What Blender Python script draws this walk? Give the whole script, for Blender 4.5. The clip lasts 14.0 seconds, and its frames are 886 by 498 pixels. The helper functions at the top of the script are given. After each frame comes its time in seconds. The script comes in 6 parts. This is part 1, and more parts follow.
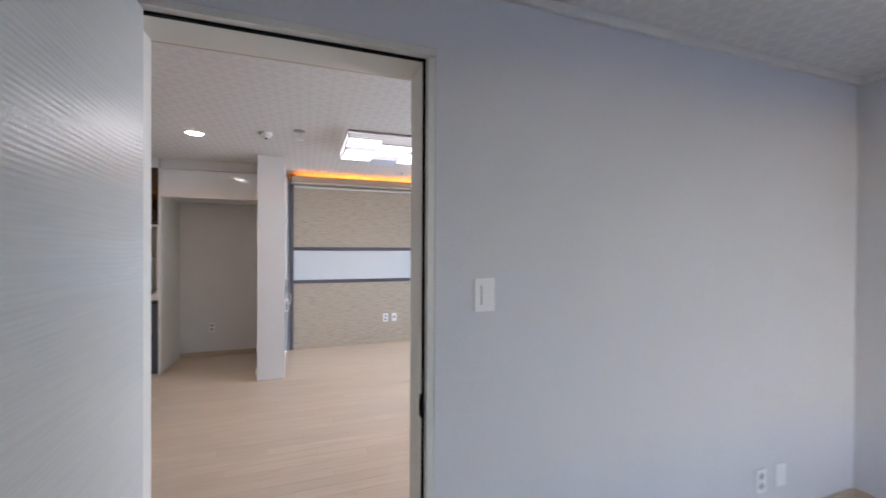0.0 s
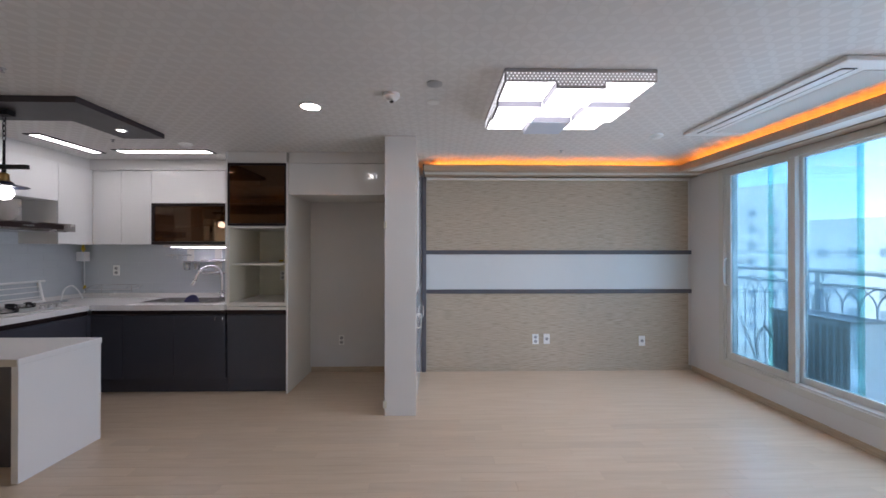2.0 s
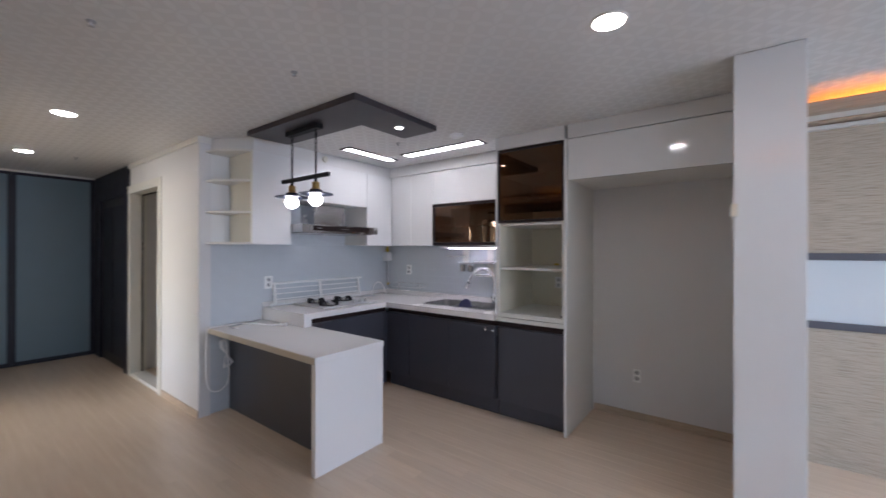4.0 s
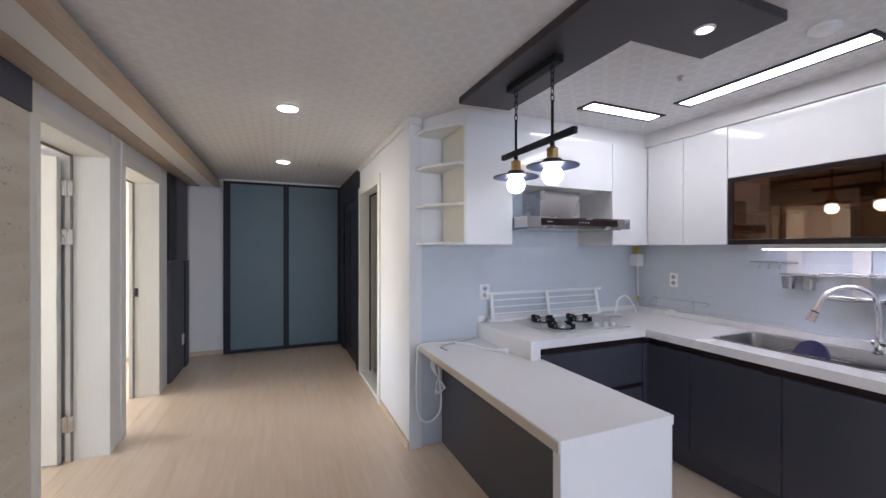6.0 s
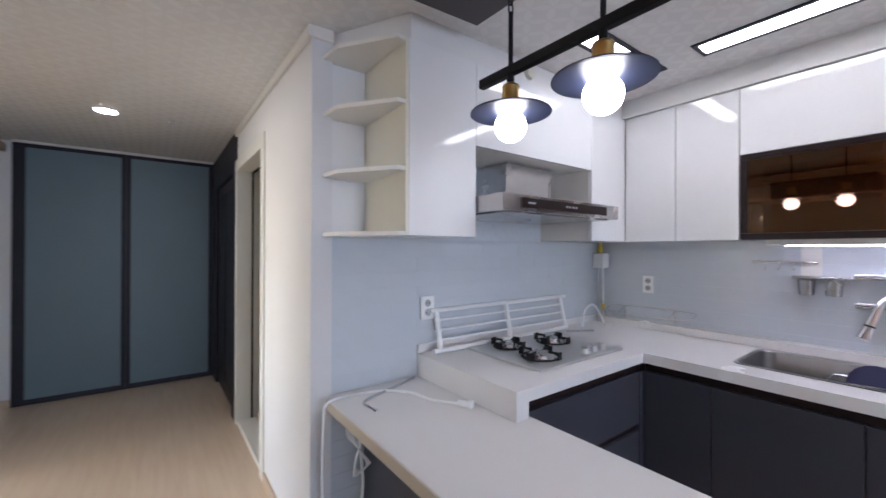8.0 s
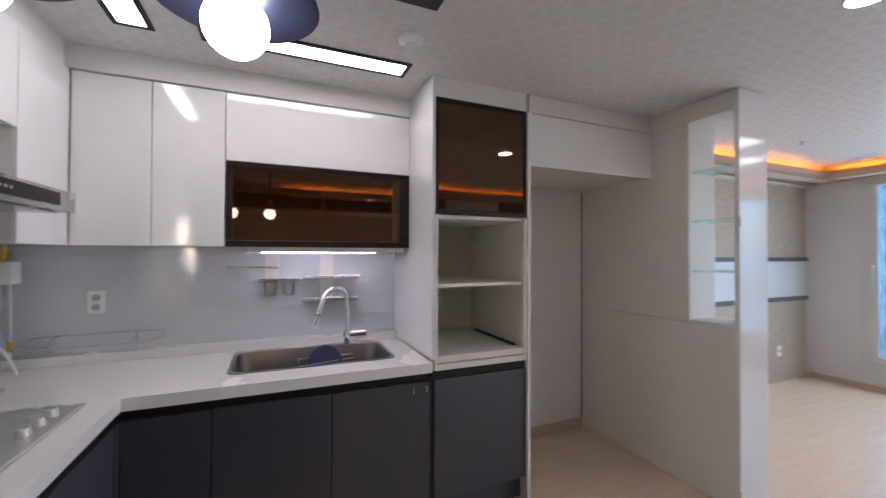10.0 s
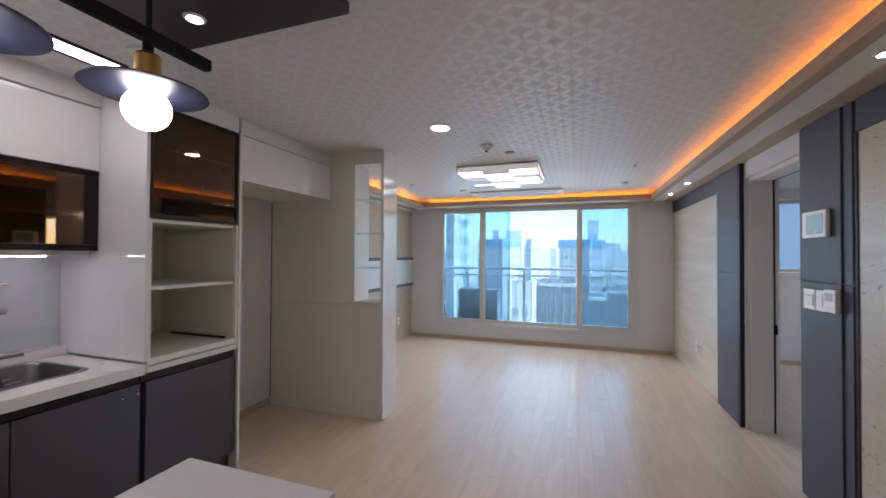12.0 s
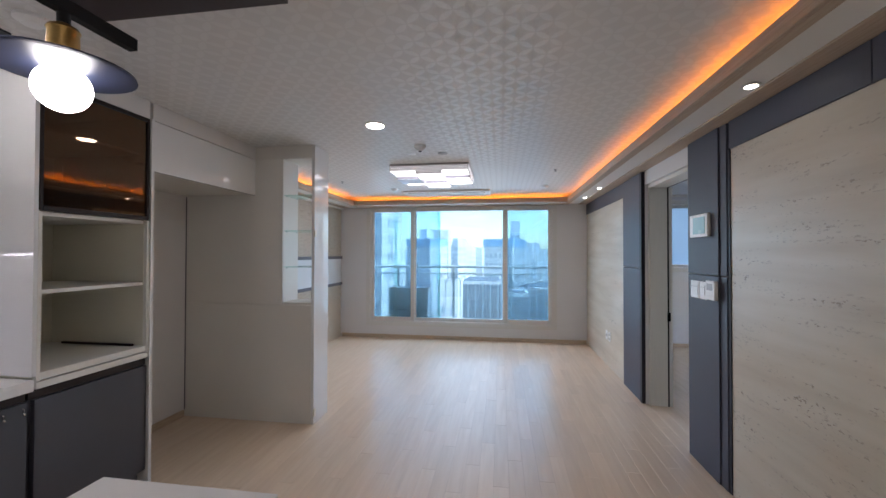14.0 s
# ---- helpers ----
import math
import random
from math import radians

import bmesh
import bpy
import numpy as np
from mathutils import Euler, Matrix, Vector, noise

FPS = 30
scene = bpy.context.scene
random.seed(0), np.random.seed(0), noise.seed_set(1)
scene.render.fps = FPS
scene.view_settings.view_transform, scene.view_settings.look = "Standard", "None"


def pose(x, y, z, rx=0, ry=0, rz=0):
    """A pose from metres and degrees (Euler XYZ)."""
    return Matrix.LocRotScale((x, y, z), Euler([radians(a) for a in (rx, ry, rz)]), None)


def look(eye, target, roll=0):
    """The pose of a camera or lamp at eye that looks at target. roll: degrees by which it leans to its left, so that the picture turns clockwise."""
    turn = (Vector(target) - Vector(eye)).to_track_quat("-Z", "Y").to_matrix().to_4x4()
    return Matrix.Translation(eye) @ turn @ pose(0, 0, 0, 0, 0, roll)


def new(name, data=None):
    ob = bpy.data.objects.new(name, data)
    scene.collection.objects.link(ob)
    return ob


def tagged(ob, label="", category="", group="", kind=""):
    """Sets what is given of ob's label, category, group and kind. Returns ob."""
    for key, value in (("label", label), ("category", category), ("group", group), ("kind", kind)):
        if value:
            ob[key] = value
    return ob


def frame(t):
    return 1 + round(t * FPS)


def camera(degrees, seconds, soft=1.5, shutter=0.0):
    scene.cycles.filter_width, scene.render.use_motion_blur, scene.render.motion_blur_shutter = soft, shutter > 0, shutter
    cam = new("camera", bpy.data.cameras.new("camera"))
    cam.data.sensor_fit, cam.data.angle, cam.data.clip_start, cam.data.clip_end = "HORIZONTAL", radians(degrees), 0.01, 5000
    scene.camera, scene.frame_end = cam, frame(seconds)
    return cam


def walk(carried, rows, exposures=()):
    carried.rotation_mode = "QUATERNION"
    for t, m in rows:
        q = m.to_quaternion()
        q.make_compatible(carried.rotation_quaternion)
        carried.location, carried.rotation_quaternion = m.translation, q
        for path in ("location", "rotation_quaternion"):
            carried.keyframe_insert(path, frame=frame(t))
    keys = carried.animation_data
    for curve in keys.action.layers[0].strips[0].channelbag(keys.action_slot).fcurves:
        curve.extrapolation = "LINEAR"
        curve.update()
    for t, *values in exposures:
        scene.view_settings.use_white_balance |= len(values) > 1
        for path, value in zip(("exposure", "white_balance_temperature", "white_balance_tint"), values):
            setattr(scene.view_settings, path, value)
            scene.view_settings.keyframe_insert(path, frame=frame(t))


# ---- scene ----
cam = camera(97.4, 14.0, shutter=0.25)
PATH = [
    (0, (-0.594, 0.979, 1.388), (0.072, 2.865, 1.376), 0.3),
    (0.5, (-0.65, 1.266, 1.386), (-0.41, 3.251, 1.374), 0.2),
    (1, (-0.595, 1.585, 1.388), (-0.58, 3.585, 1.375), 0.1),
    (1.5, (-0.586, 1.866, 1.388), (-0.602, 3.866, 1.374), 0.1),
    (2, (-0.635, 2.133, 1.367), (-0.599, 4.132, 1.376), -0.0),
    (2.5, (-0.632, 2.386, 1.385), (-0.567, 4.385, 1.389), 0.0),
    (3, (-0.65, 2.654, 1.419), (-0.824, 4.646, 1.411), -0.0),
    (3.5, (-0.867, 2.843, 1.37), (-1.549, 4.723, 1.396), -0.0),
    (4, (-1.047, 3.043, 1.39), (-2.252, 4.639, 1.393), 0.1),
    (4.2, (-1.096, 3.119, 1.393), (-2.49, 4.553, 1.399), 0.2),
    (6.3, (-2.151, 3.576, 1.415), (-3.998, 4.341, 1.405), -0.0),
    (6.5, (-2.254, 3.584, 1.426), (-4.102, 4.348, 1.412), 0.0),
    (7, (-2.489, 3.635, 1.406), (-4.325, 4.43, 1.399), 0.1),
    (7.5, (-2.723, 3.762, 1.394), (-4.519, 4.641, 1.391), 0.1),
    (8, (-2.923, 3.853, 1.375), (-4.528, 5.046, 1.381), 0.2),
    (8.5, (-3.081, 3.931, 1.388), (-4.202, 5.587, 1.409), 0.3),
    (9, (-3.168, 4.087, 1.365), (-3.642, 6.03, 1.391), 0.3),
    (9.2, (-3.192, 4.123, 1.372), (-3.395, 6.112, 1.397), 0.3),
    (11.3, (-3.902, 3.853, 1.417), (-2.182, 4.874, 1.444), 0.1),
    (11.5, (-3.984, 3.842, 1.409), (-2.197, 4.74, 1.441), 0.1),
    (12, (-4.043, 3.791, 1.421), (-2.153, 4.443, 1.45), 0.3),
    (12.5, (-4.069, 3.793, 1.425), (-2.125, 4.263, 1.452), 0.2),
    (13, (-4.08, 3.827, 1.415), (-2.113, 4.184, 1.444), 0.2),
    (13.5, (-4.098, 3.823, 1.423), (-2.123, 4.134, 1.449), 0.2),
    (14, (-4.097, 3.832, 1.411), (-2.119, 4.125, 1.437), 0.1),
]
walk(cam, [(t, look(eye, target, roll)) for t, eye, target, roll in PATH], exposures=[(0, 3.5, 6500, 18), (1, 3.35, 6400, 18), (2, 2.95, 6350, 17), (3, 2.88, 6150, 17), (4, 3.32, 6000, 17), (6.5, 3.65, 5900, 16), (8.5, 3.6, 5900, 17), (9, 3.6, 6050, 19), (11.5, 3.05, 6600, 18), (14, 3.1, 6450, 16)])

# ---- world, sun and exposure ----
world = bpy.data.worlds.new("sky")
scene.world = world
world.use_nodes = True
wn = world.node_tree
sky = wn.nodes.new("ShaderNodeTexSky")
sky.sky_type, sky.sun_disc = "NISHITA", False
SUN_EL, SUN_AZ = radians(44), radians(200)
sky.sun_elevation, sky.sun_rotation = SUN_EL, SUN_AZ
sky.dust_density, sky.air_density = 0.9, 1.0
wn.nodes["Background"].inputs[1].default_value = 0.15
wn.links.new(sky.outputs[0], wn.nodes["Background"].inputs[0])
sun = new("sun", bpy.data.lights.new("sun", "SUN"))
sun.data.energy, sun.data.angle, sun.data.color = 1.5, radians(0.5), (1, 0.95, 0.88)
sun_way = Vector((math.sin(SUN_AZ) * math.cos(SUN_EL), math.cos(SUN_AZ) * math.cos(SUN_EL), math.sin(SUN_EL)))
sun.matrix_world = look(sun_way * 50, (0, 0, 0))


def window_lamp(x, y, z, rz, w, h, power, color, down=0.0):
    """Sky light in a window opening, coming down at a slant."""
    ob = new("window_light", bpy.data.lights.new("window_light", "AREA"))
    ob.data.shape, ob.data.size, ob.data.size_y = "RECTANGLE", w, h
    ob.data.energy, ob.data.color = power, color
    ob.matrix_world = pose(x, y, z, 90 - down, 0, rz)
    return ob


for lamp_z in (0.60, 1.22, 1.84):
    window_lamp(2.56, 4.53, lamp_z, 90, 3.0, 0.58, 3.75, (0.83, 0.895, 1.0), 24)
window_lamp(-4.4, -0.45, 1.5, 0, 1.5, 1.2, 3.9, (1, 0.95, 0.76), 28)
window_lamp(-6.7, -0.45, 1.5, 0, 1.5, 1.2, 7.0, (1, 0.95, 0.76), 28)


# ---- materials ----
def mat(name, color, rough=0.5, metal=0.0, var=0.05, scale=6.0, stretch=(1, 1, 1), bump=0.0, bump_scale=60.0, spec=0.5, coat=0.0, random_amount=0.0, rvar=0.06):
    """A principled surface whose colour and gloss wander at two scales, with fine relief."""
    m = bpy.data.materials.new(name)
    m.use_nodes = True
    t = m.node_tree
    b = t.nodes["Principled BSDF"]
    b.inputs["Metallic"].default_value = metal
    b.inputs["Specular IOR Level"].default_value = spec
    b.inputs["Coat Weight"].default_value = coat
    b.inputs["Coat Roughness"].default_value = 0.06
    co = t.nodes.new("ShaderNodeTexCoord")
    mp = t.nodes.new("ShaderNodeMapping")
    mp.inputs["Scale"].default_value = stretch
    t.links.new(co.outputs["Object"], mp.inputs[0])
    n1 = t.nodes.new("ShaderNodeTexNoise")
    n1.inputs["Scale"].default_value, n1.inputs["Detail"].default_value = scale, 5
    n2 = t.nodes.new("ShaderNodeTexNoise")
    n2.inputs["Scale"].default_value, n2.inputs["Detail"].default_value = bump_scale, 3
    for n in (n1, n2):
        t.links.new(mp.outputs[0], n.inputs["Vector"])
    ad = t.nodes.new("ShaderNodeMath")
    ad.operation = "MULTIPLY_ADD"
    ad.inputs[1].default_value = 0.35
    t.links.new(n2.outputs[0], ad.inputs[0])
    t.links.new(n1.outputs[0], ad.inputs[2])
    last = ad.outputs[0]
    if random_amount:
        oi = t.nodes.new("ShaderNodeObjectInfo")
        a2 = t.nodes.new("ShaderNodeMath")
        a2.operation, a2.inputs[1].default_value = "MULTIPLY_ADD", random_amount
        t.links.new(oi.outputs["Random"], a2.inputs[0])
        t.links.new(last, a2.inputs[2])
        last = a2.outputs[0]
    r = t.nodes.new("ShaderNodeMapRange")
    r.inputs["From Min"].default_value, r.inputs["From Max"].default_value = 0.35, 1.0 + random_amount
    r.inputs["To Min"].default_value, r.inputs["To Max"].default_value = 1 - var, 1 + var
    t.links.new(last, r.inputs[0])
    mx = t.nodes.new("ShaderNodeVectorMath")
    mx.operation = "SCALE"
    mx.inputs[0].default_value = color
    t.links.new(r.outputs[0], mx.inputs["Scale"])
    t.links.new(mx.outputs[0], b.inputs["Base Color"])
    rr = t.nodes.new("ShaderNodeMapRange")
    rr.inputs["To Min"].default_value, rr.inputs["To Max"].default_value = max(0.02, rough - rvar), rough + rvar
    t.links.new(n1.outputs[0], rr.inputs[0])
    t.links.new(rr.outputs[0], b.inputs["Roughness"])
    if bump:
        bp = t.nodes.new("ShaderNodeBump")
        bp.inputs["Strength"].default_value, bp.inputs["Distance"].default_value = bump, 0.004
        t.links.new(n2.outputs[0], bp.inputs["Height"])
        t.links.new(bp.outputs[0], b.inputs["Normal"])
    return m


def glow(name, color, strength):
    m = bpy.data.materials.new(name)
    m.use_nodes = True
    b = m.node_tree.nodes["Principled BSDF"]
    b.inputs["Base Color"].default_value = (0.8, 0.8, 0.8, 1)
    b.inputs["Emission Color"].default_value = (*color, 1)
    b.inputs["Emission Strength"].default_value = strength
    return m


def pane_glass(name, tint, rough=0.02, mirror=0.035, sheen=(1, 1, 1), haze=0.0, veil_color=(0.6, 0.85, 0.9)):
    """Thin sheet glass: tinted see-through, with gloss by the Fresnel law and a coloured veil that imitates hazy light.
    """
    m = bpy.data.materials.new(name)
    m.use_nodes = True
    t = m.node_tree
    t.nodes.remove(t.nodes["Principled BSDF"])
    tr, gl, lw, mix = (t.nodes.new("ShaderNode" + k) for k in ("BsdfTransparent", "BsdfGlossy", "LayerWeight", "MixShader"))
    tr.inputs[0].default_value = (*tint, 1)
    gl.inputs["Roughness"].default_value = rough
    gl.inputs["Color"].default_value = (*sheen, 1)
    pw, fr = t.nodes.new("ShaderNodeMath"), t.nodes.new("ShaderNodeMath")
    pw.operation, pw.inputs[1].default_value = "POWER", 5.0
    fr.operation, fr.inputs[1].default_value, fr.inputs[2].default_value = "MULTIPLY_ADD", 0.6, mirror
    lw.inputs[0].default_value = 0.5
    t.links.new(lw.outputs["Facing"], pw.inputs[0])
    t.links.new(pw.outputs[0], fr.inputs[0])
    for a, k in ((fr, 0), (tr, 1), (gl, 2)):
        t.links.new(a.outputs[0], mix.inputs[k])
    veil = t.nodes.new("ShaderNodeBsdfTranslucent")
    veil.inputs[0].default_value = (*veil_color, 1)
    last = t.nodes.new("ShaderNodeMixShader")
    last.inputs[0].default_value = haze
    t.links.new(mix.outputs[0], last.inputs[1])
    t.links.new(veil.outputs[0], last.inputs[2])
    t.links.new((last if haze else mix).outputs[0], t.nodes["Material Output"].inputs[0])
    return m


def petal_paper(name, color, cell):
    """White ceiling paper embossed with overlapping circles whose lenses shine."""
    m = mat(name, color, rough=0.6, var=0.02, bump=0.05, bump_scale=300)
    t = m.node_tree
    b = t.nodes["Principled BSDF"]
    co = t.nodes.new("ShaderNodeTexCoord")
    total = None
    fr = t.nodes.new("ShaderNodeVectorMath")
    fr.operation = "SCALE"
    fr.inputs["Scale"].default_value = 1 / cell
    turn = t.nodes.new("ShaderNodeMapping")
    turn.inputs["Rotation"].default_value = (0, 0, radians(45))
    t.links.new(co.outputs["Object"], turn.inputs[0])
    t.links.new(turn.outputs[0], fr.inputs[0])
    fc = t.nodes.new("ShaderNodeVectorMath")
    fc.operation = "FRACTION"
    t.links.new(fr.outputs[0], fc.inputs[0])
    flat = t.nodes.new("ShaderNodeVectorMath")
    flat.operation = "MULTIPLY"
    flat.inputs[1].default_value = (1, 1, 0)
    t.links.new(fc.outputs[0], flat.inputs[0])
    for cx, cy in ((0, 0), (1, 0), (0, 1), (1, 1)):
        d = t.nodes.new("ShaderNodeVectorMath")
        d.operation = "DISTANCE"
        d.inputs[1].default_value = (cx, cy, 0)
        t.links.new(flat.outputs[0], d.inputs[0])
        s = t.nodes.new("ShaderNodeMapRange")
        s.inputs["From Min"].default_value, s.inputs["From Max"].default_value = 0.695, 0.66
        t.links.new(d.outputs["Value"], s.inputs[0])
        if total is None:
            total = s.outputs[0]
        else:
            a = t.nodes.new("ShaderNodeMath")
            t.links.new(total, a.inputs[0])
            t.links.new(s.outputs[0], a.inputs[1])
            total = a.outputs[0]
    lens = t.nodes.new("ShaderNodeMapRange")
    lens.inputs["From Min"].default_value, lens.inputs["From Max"].default_value = 1.0, 2.0
    t.links.new(total, lens.inputs[0])
    ro = t.nodes.new("ShaderNodeMapRange")
    ro.inputs["To Min"].default_value, ro.inputs["To Max"].default_value = 0.9, 0.30
    t.links.new(lens.outputs[0], ro.inputs[0])
    t.links.new(ro.outputs[0], b.inputs["Roughness"])
    sp = t.nodes.new("ShaderNodeMapRange")
    sp.inputs["To Min"].default_value, sp.inputs["To Max"].default_value = 0.03, 1.0
    t.links.new(lens.outputs[0], sp.inputs[0])
    t.links.new(sp.outputs[0], b.inputs["Specular IOR Level"])
    mx = t.nodes.new("ShaderNodeMix")
    mx.data_type = "RGBA"
    mx.inputs[6].default_value = (*[c * 0.992 for c in color], 1)
    mx.inputs[7].default_value = (*[min(0.9, c * 1.0) for c in color], 1)
    t.links.new(lens.outputs[0], mx.inputs[0])
    t.links.new(mx.outputs[2], b.inputs["Base Color"])
    bp = t.nodes.new("ShaderNodeBump")
    bp.inputs["Strength"].default_value, bp.inputs["Distance"].default_value = 0.05, 0.002
    t.links.new(lens.outputs[0], bp.inputs["Height"])
    t.links.new(bp.outputs[0], b.inputs["Normal"])
    return m


def ramped(name, stops, rough, scale, stretch, bump=0.3, detail=8, bump_dist=0.004, coat=0.0, distortion=0.0, random_shift=False):
    """A grained surface: stretched noise through a colour ramp, the same noise as relief."""
    m = bpy.data.materials.new(name)
    m.use_nodes = True
    t = m.node_tree
    b = t.nodes["Principled BSDF"]
    b.inputs["Coat Weight"].default_value = coat
    b.inputs["Coat Roughness"].default_value = 0.23
    co = t.nodes.new("ShaderNodeTexCoord")
    mp = t.nodes.new("ShaderNodeMapping")
    mp.inputs["Scale"].default_value = stretch
    src = co.outputs["Object"]
    if random_shift:
        oi = t.nodes.new("ShaderNodeObjectInfo")
        sh = t.nodes.new("ShaderNodeVectorMath")
        sh.operation = "MULTIPLY_ADD"
        sh.inputs[1].default_value = (9.0, 7.0, 3.0)
        t.links.new(oi.outputs["Random"], sh.inputs[0])
        t.links.new(src, sh.inputs[2])
        src = sh.outputs[0]
    t.links.new(src, mp.inputs[0])
    n = t.nodes.new("ShaderNodeTexNoise")
    n.inputs["Scale"].default_value, n.inputs["Detail"].default_value, n.inputs["Distortion"].default_value = scale, detail, distortion
    t.links.new(mp.outputs[0], n.inputs["Vector"])
    rp = t.nodes.new("ShaderNodeValToRGB")
    while len(rp.color_ramp.elements) < len(stops):
        rp.color_ramp.elements.new(0.5)
    for e, (p, c) in zip(rp.color_ramp.elements, stops):
        e.position, e.color = p, (*c, 1)
    t.links.new(n.outputs[0], rp.inputs[0])
    out = rp.outputs[0]
    if random_shift:
        hs = t.nodes.new("ShaderNodeHueSaturation")
        vr = t.nodes.new("ShaderNodeMapRange")
        vr.inputs["To Min"].default_value, vr.inputs["To Max"].default_value = 0.95, 1.05
        t.links.new(oi.outputs["Random"], vr.inputs[0])
        t.links.new(vr.outputs[0], hs.inputs["Value"])
        t.links.new(out, hs.inputs["Color"])
        out = hs.outputs[0]
    t.links.new(out, b.inputs["Base Color"])
    rr = t.nodes.new("ShaderNodeMapRange")
    rr.inputs["To Min"].default_value, rr.inputs["To Max"].default_value = rough + 0.06, max(0.02, rough - 0.06)
    t.links.new(n.outputs[0], rr.inputs[0])
    t.links.new(rr.outputs[0], b.inputs["Roughness"])
    bp = t.nodes.new("ShaderNodeBump")
    bp.inputs["Strength"].default_value, bp.inputs["Distance"].default_value = bump, bump_dist
    t.links.new(n.outputs[0], bp.inputs["Height"])
    t.links.new(bp.outputs[0], b.inputs["Normal"])
    return m


def wavy_lines(m, spacing, sway, strength):
    """Level embossed lines that sway slowly, added to the relief of a surface."""
    t = m.node_tree
    b = t.nodes["Principled BSDF"]
    co, wave, bump = (t.nodes.new("ShaderNode" + k) for k in ("TexCoord", "TexWave", "Bump"))
    wave.wave_type, wave.bands_direction = "BANDS", "Z"
    wave.inputs["Scale"].default_value = 0.314 / spacing
    wave.inputs["Distortion"].default_value = sway
    wave.inputs["Detail"].default_value = 0.6
    wave.inputs["Detail Scale"].default_value = 0.05
    bump.inputs["Strength"].default_value, bump.inputs["Distance"].default_value = strength, 0.001
    if b.inputs["Normal"].links:
        t.links.new(b.inputs["Normal"].links[0].from_socket, bump.inputs["Normal"])
    t.links.new(co.outputs["Object"], wave.inputs["Vector"])
    t.links.new(wave.outputs["Fac"], bump.inputs["Height"])
    t.links.new(bump.outputs["Normal"], b.inputs["Normal"])


def travertine(name):
    """Cream stone: faint level bands, with rows of small dark pits where a slow mask allows them."""
    m = ramped(name, [(0.3, (0.50, 0.43, 0.335)), (0.5, (0.56, 0.495, 0.395)), (0.7, (0.61, 0.55, 0.455))], 0.34, 1.6, (0.7, 0.7, 6), bump=0.05, detail=6)
    t = m.node_tree
    b = t.nodes["Principled BSDF"]
    base = b.inputs["Base Color"].links[0].from_socket
    co = t.nodes.new("ShaderNodeTexCoord")

    def noise_of(scale, stretch, lo, hi, detail):
        mp = t.nodes.new("ShaderNodeMapping")
        mp.inputs["Scale"].default_value = stretch
        n = t.nodes.new("ShaderNodeTexNoise")
        n.inputs["Scale"].default_value, n.inputs["Detail"].default_value = scale, detail
        r = t.nodes.new("ShaderNodeMapRange")
        r.inputs["From Min"].default_value, r.inputs["From Max"].default_value = lo, hi
        t.links.new(co.outputs["Object"], mp.inputs[0])
        t.links.new(mp.outputs[0], n.inputs["Vector"])
        t.links.new(n.outputs[0], r.inputs[0])
        return r.outputs[0]
    rows = noise_of(3.2, (0.5, 0.5, 6.5), 0.50, 0.66, 4)
    pits = noise_of(96, (0.45, 0.45, 1.15), 0.57, 0.68, 3)
    mul = t.nodes.new("ShaderNodeMath")
    mul.operation = "MULTIPLY"
    t.links.new(rows, mul.inputs[0])
    t.links.new(pits, mul.inputs[1])
    mx = t.nodes.new("ShaderNodeMix")
    mx.data_type = "RGBA"
    mx.inputs[7].default_value = (0.20, 0.15, 0.11, 1)
    t.links.new(mul.outputs[0], mx.inputs[0])
    t.links.new(base, mx.inputs[6])
    t.links.new(mx.outputs[2], b.inputs["Base Color"])
    return m


M_WALL = mat("wallpaper_white", (0.70, 0.69, 0.69), 0.75, var=0.03, scale=2, bump=0.25, bump_scale=160)
M_BED = mat("wallpaper_bedroom", (0.66, 0.66, 0.68), 0.7, var=0.03, scale=2, bump=0.25, bump_scale=160)
M_CEIL = petal_paper("ceiling_paper", (0.73, 0.72, 0.71), 0.09)
M_PLAINCEIL = mat("bulkhead_paper", (0.72, 0.71, 0.70), 0.7, var=0.02, bump=0.1, bump_scale=200)
M_FLOOR = ramped("floor_laminate", [(0.25, (0.635, 0.49, 0.36)), (0.5, (0.675, 0.53, 0.395)), (0.75, (0.71, 0.57, 0.435))], 0.36, 2.2, (1.2, 14, 1), bump=0.02, coat=0.45, random_shift=True)
M_JOINT = mat("floor_joint", (0.55, 0.43, 0.32), 0.6)
M_BASE = ramped("baseboard_wood", [(0.3, (0.46, 0.35, 0.25)), (0.7, (0.58, 0.46, 0.34))], 0.4, 4, (3, 3, 30), bump=0.05)
M_CASING = ramped("door_casing_white", [(0.3, (0.68, 0.665, 0.61)), (0.7, (0.715, 0.70, 0.645))], 0.42, 5, (30, 30, 1.2), bump=0.08)
M_LEAF = ramped("door_leaf_embossed", [(0.40, (0.63, 0.645, 0.635)), (0.60, (0.665, 0.68, 0.665))], 0.20, 1.6, (1.7, 1.7, 62), bump=0.16, distortion=1.3, bump_dist=0.002, detail=4)
wavy_lines(M_LEAF, 0.012, 34, 0.2)
M_SEALGREY = mat("grey_seal", (0.22, 0.205, 0.195), 0.8, spec=0.2)
M_GASKET = mat("rubber_gasket", (0.006, 0.006, 0.006), 0.9, spec=0.1)
M_GRASS = ramped("grasscloth_beige", [(0.32, (0.29, 0.235, 0.173)), (0.44, (0.455, 0.385, 0.298)), (0.62, (0.55, 0.475, 0.378))], 0.6, 4.2, (2.2, 2.2, 75), bump=0.5, detail=6)
M_BAND = mat("tv_band_white", (0.70, 0.74, 0.76), 0.35, var=0.02, scale=3, bump=0.08, bump_scale=120)
